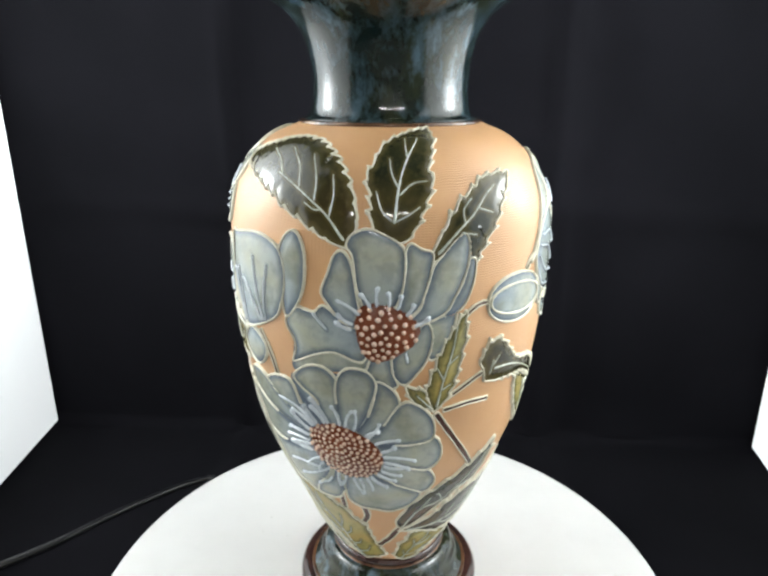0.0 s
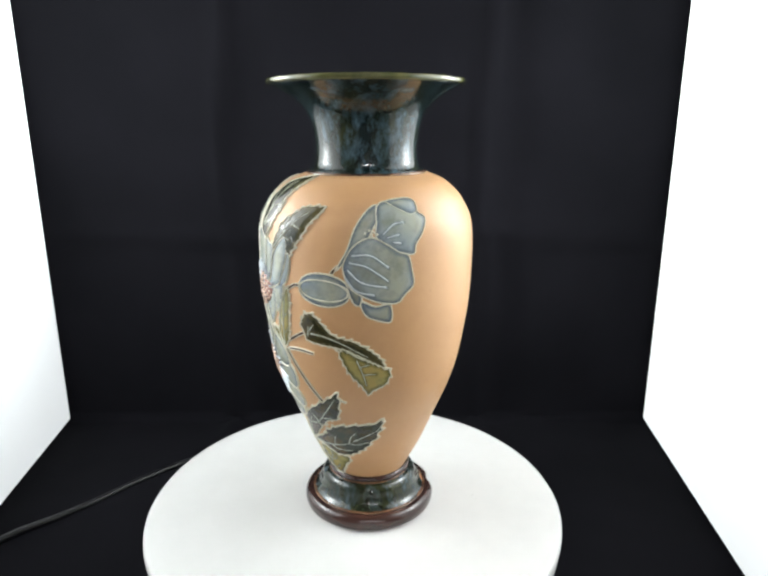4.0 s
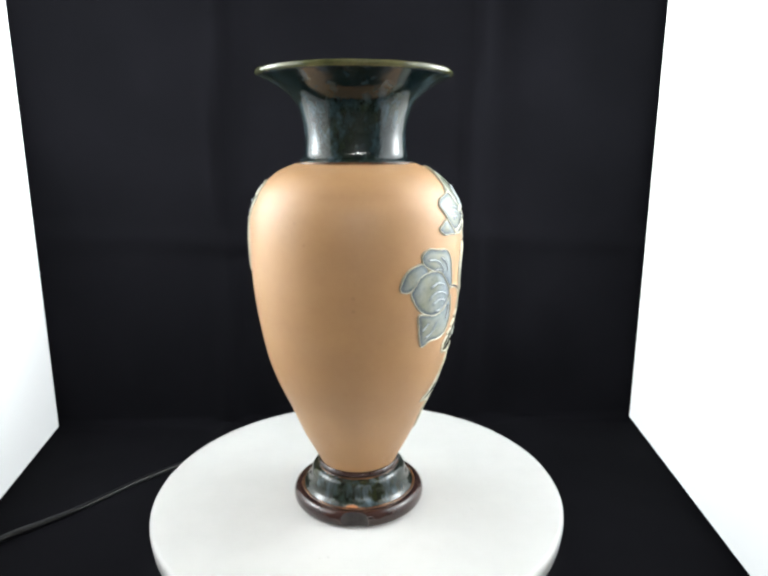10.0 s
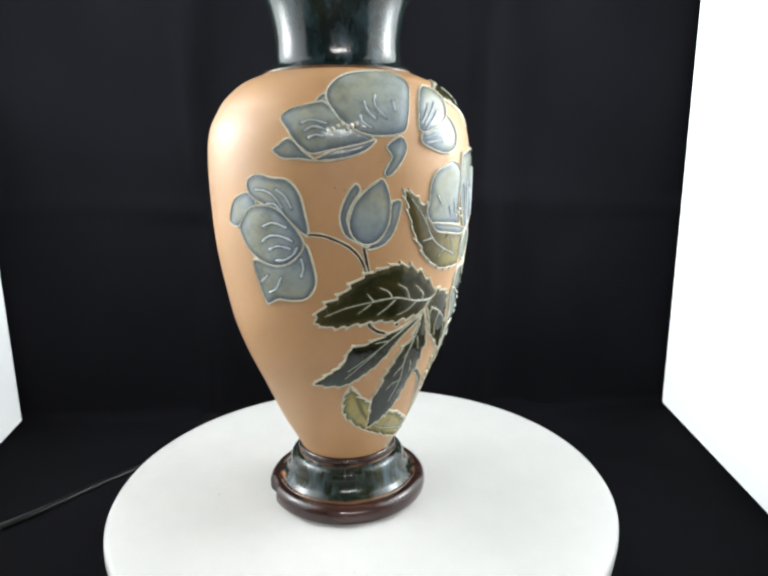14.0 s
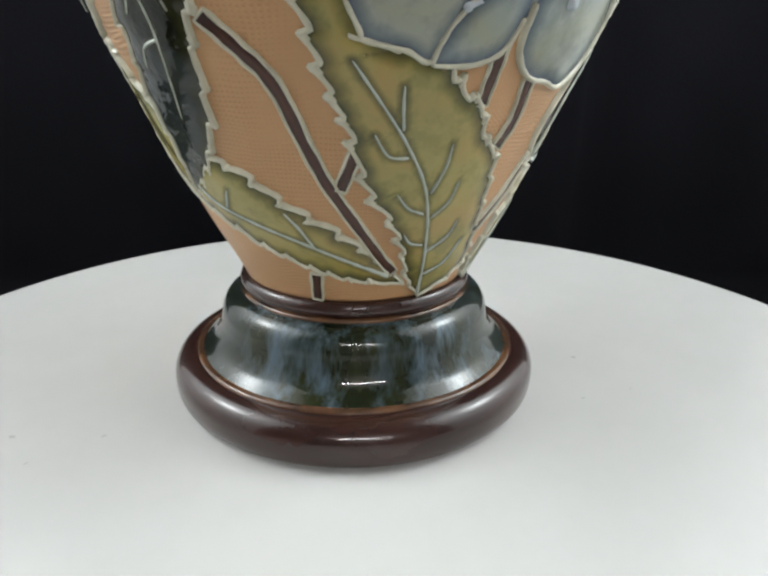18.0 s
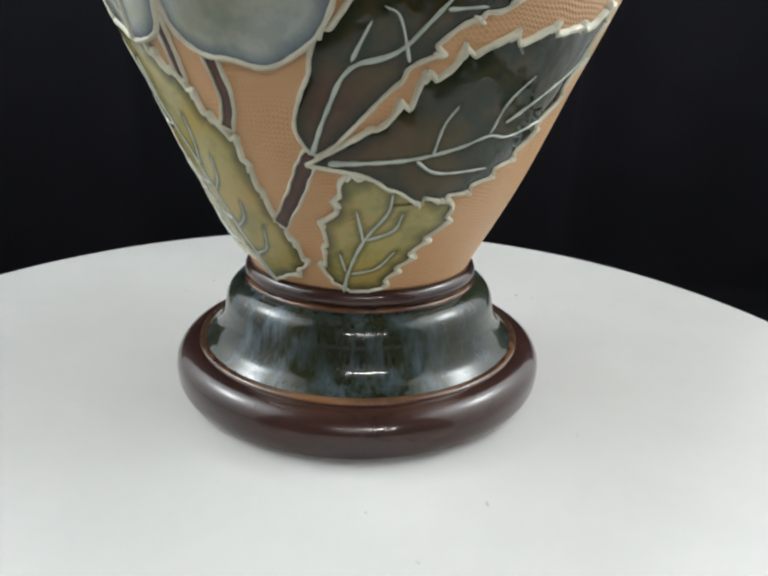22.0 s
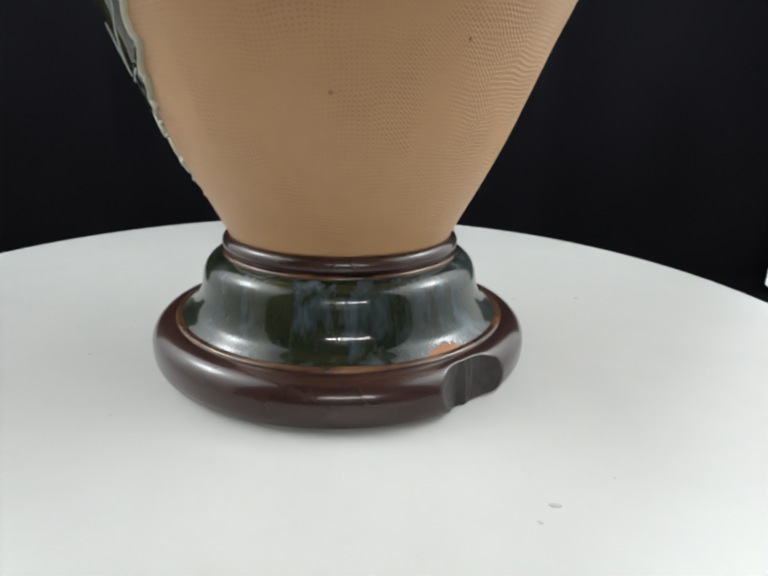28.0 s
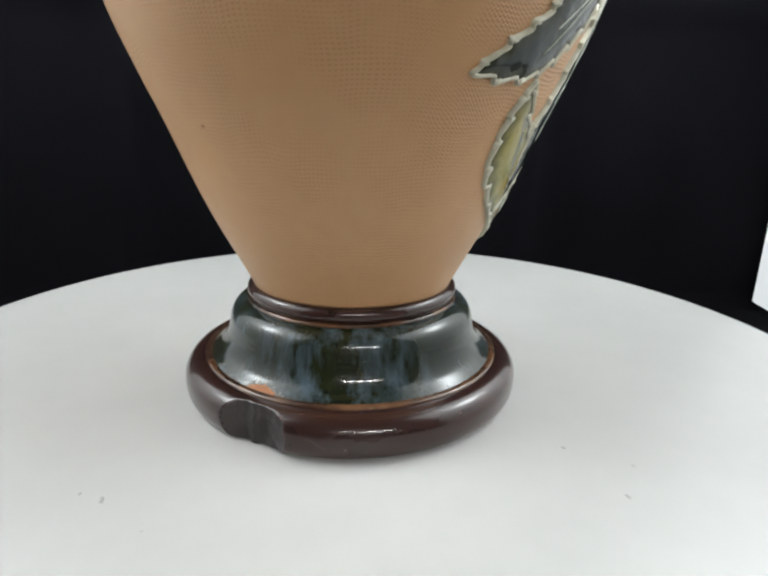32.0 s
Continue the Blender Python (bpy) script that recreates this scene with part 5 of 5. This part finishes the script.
    leaf(VASE, ((-170.3, 125.3), (-175.1, 110.6), (-179.4, 105.2), (-182.8, 98.1), (-186.5, 91.2), (-188, 84), (-192.5, 75), (-192.3, 67.6), (-193, 60.4), (-193, 55), (-180.3, 61.8), (-173.2, 69.6), (-170.2, 76.7), (-168.1, 86.3), (-165.4, 92.8), (-164.4, 100.1), (-163.8, 105.3), (-166.4, 113.3)), 1.4, SHEEN_TIP, 9, bite=1.7, pitch=7, calm=.1,
         lines=(((-171.8, 118.8), (-174, 109.4), (-176.6, 97), (-176.1, 86.1), (-180, 71.9)), ((-174.4, 106.1), (-177.6, 99.5)), ((-176.2, 96.3), (-181.6, 89.5)), ((-176.2, 85.6), (-181.3, 84.2), (-183.9, 81)), ((-172, 111.4), (-169.6, 103.5)), ((-172.7, 97.8), (-170.5, 89.7)),), label="dark green toothed leaf with the platter's sheen coloured on its tip")
    leaf(VASE, ((-169.4, 126.5), (-164, 134.2), (-160.8, 134.3), (-156.9, 132.6), (-153.4, 130.1), (-151.7, 123.2), (-150.3, 115.8), (-146, 110.4), (-144.4, 103.8), (-143.4, 95.4), (-146.9, 96.8), (-151.5, 99.6), (-156.1, 104.2), (-160.7, 108), (-163.3, 111.8), (-165.4, 118), (-167.4, 124)), 1.2, DARK, 9, bite=1.7, pitch=7, calm=.1,
         lines=(((-166.1, 126), (-158.8, 121.9), (-152.9, 115.6), (-150, 107.8), (-148, 100.4)), ((-158.8, 121.7), (-160.7, 114.9), (-158.7, 108.5)), ((-153.5, 115.8), (-147.7, 112)), ((-165.2, 125.2), (-166.6, 120.7), (-164.3, 115.8)),), label="dark green toothed leaf with cream veins")
    leaf(VASE, ((-147.9, 145.2), (-161.2, 145.5), (-167.4, 148.3), (-173.2, 153.2), (-175.9, 158.4), (-179.2, 164.8), (-181.6, 172.5), (-182.8, 178.9), (-184.6, 186.9), (-179.4, 183.7), (-176.7, 180), (-172.8, 178.5), (-171.5, 170.9), (-166.1, 167.7), (-155.7, 163.6), (-145.6, 160), (-146.1, 151.5)), 1, BRONZE, 8, bite=1.6, pitch=7, calm=.05,
         lines=(((-154.2, 151.9), (-164.7, 157.3), (-170.5, 162.7), (-175.7, 173.7), (-181.3, 182.3)), ((-170.5, 162.4), (-175.6, 161.6)), ((-156, 153.2), (-158, 161.2)), ((-162.5, 156.1), (-166.4, 152.3)), ((-150.7, 153.5), (-148.4, 158.4)), ((-173.8, 170.1), (-174.4, 174.7)),), label="broad olive leaf behind the flower")
    stem(VASE, [(-164.9, 0.0889), (-159.1, 0.0840), (-153.8, 0.0785), (-148.8, 0.0672), (-143.3, 0.0581), (-131, 0.0450), (-123.7, 0.0396)], 2.6, 0.8)
    stem(VASE, [(-137.6, 0.0672), (-142, 0.0593)], 2.4, 0.4)
    stem(VASE, [(-153.2, 0.0393), (-155.2, 0.0319)], 2.4, 0.4)
    stem(VASE, [(-109.9, 0.0861), (-110.1, 0.0809), (-110.5, 0.0749)], 2.6, 0.3)
    stem(VASE, [(-99.1, 0.0796), (-98.2, 0.0721), (-101, 0.0666)], 2.8, 0.3)
    stem(VASE, [(-93.8, 0.0473), (-86.1, 0.0543), (-81.8, 0.0600), (-78.9, 0.0633)], 3.2, 1.5)
    stem(VASE, [(-68.4, 0.1410), (-58.2, 0.1483), (-53.2, 0.1511)], 1.8, 0.4)
    stem(VASE, [(-68, 0.1362), (-58.8, 0.1376), (-50, 0.1370)], 1.8, 0.4)
    stem(VASE, [(-70.5, 0.1351), (-62.6, 0.1214), (-48, 0.0987)], 2.4, 0.4)
    stem(VASE, [(137.6, 0.1668), (145.0, 0.1662), (153.6, 0.1614), (158.4, 0.1553), (161.3, 0.1470)], 1.6, 0.4)
    stem(VASE, [(159.7, 0.1613), (160.6, 0.1553), (161.8, 0.1474)], 1.8, 0.4)
    stem(VASE, [(161.8, 0.1220), (165.8, 0.1177), (171, 0.1153)], 2.0, 0.4)
    stem(VASE, [(173.3, 0.1240), (176, 0.1190)], 2.4, 0.4)
    stem(VASE, [(-38.8, 0.1046), (-36.0, 0.1043), (-33.5, 0.1036)], 1.2, 0.4)

def specks():
    """Rust-brown kiln specks on the bare clay: angle, height, size in millimetres."""
    for th, z, r in ((149.9, 0.1885, 0.9), (153.3, 0.1872, 0.7), (159.9, 0.1880, 0.8), (67.3, 0.0749, 0.6), (37.2, 0.0655, 0.6), (55.8, 0.1980, 0.9), (-12.9, 0.0880, 0.7)):
        rel = Relief(Chart(z), 0)
        rel.base = 0.00012
        rel.dot(rel.c.flat(th, z), 0.0008 * r, 0, 0.10)
        rel.done("speck", [RUST], VASE)


specks()
open_flower_upper()
open_flower_lower()
side_flower_a()
side_flower_b()
side_flower_c()
side_flower_d()
leaves()
cast_motifs()

# ---- what turns ----
TURN_T, TURN_A = TURNS
OFF_X, OFF_Y = 0.0018, 0.0106


def motions():
    """The platter turns, and the vase rides round on it a little off its middle."""
    table_rows, vase_rows = [], []
    for i in range(65):
        t = i * 0.5
        a = -float(np.interp(t, TURN_T, TURN_A))
        c, s = math.cos(radians(a)), math.sin(radians(a))
        vase_rows.append((t, pose(c * OFF_X - s * OFF_Y, s * OFF_X + c * OFF_Y, 0.0002, 0, 0, a)))
        table_rows.append((t, pose(0, 0, 0, 0, 0, a)))
    walk(PLATTER, table_rows)
    walk(VASE, vase_rows)


motions()
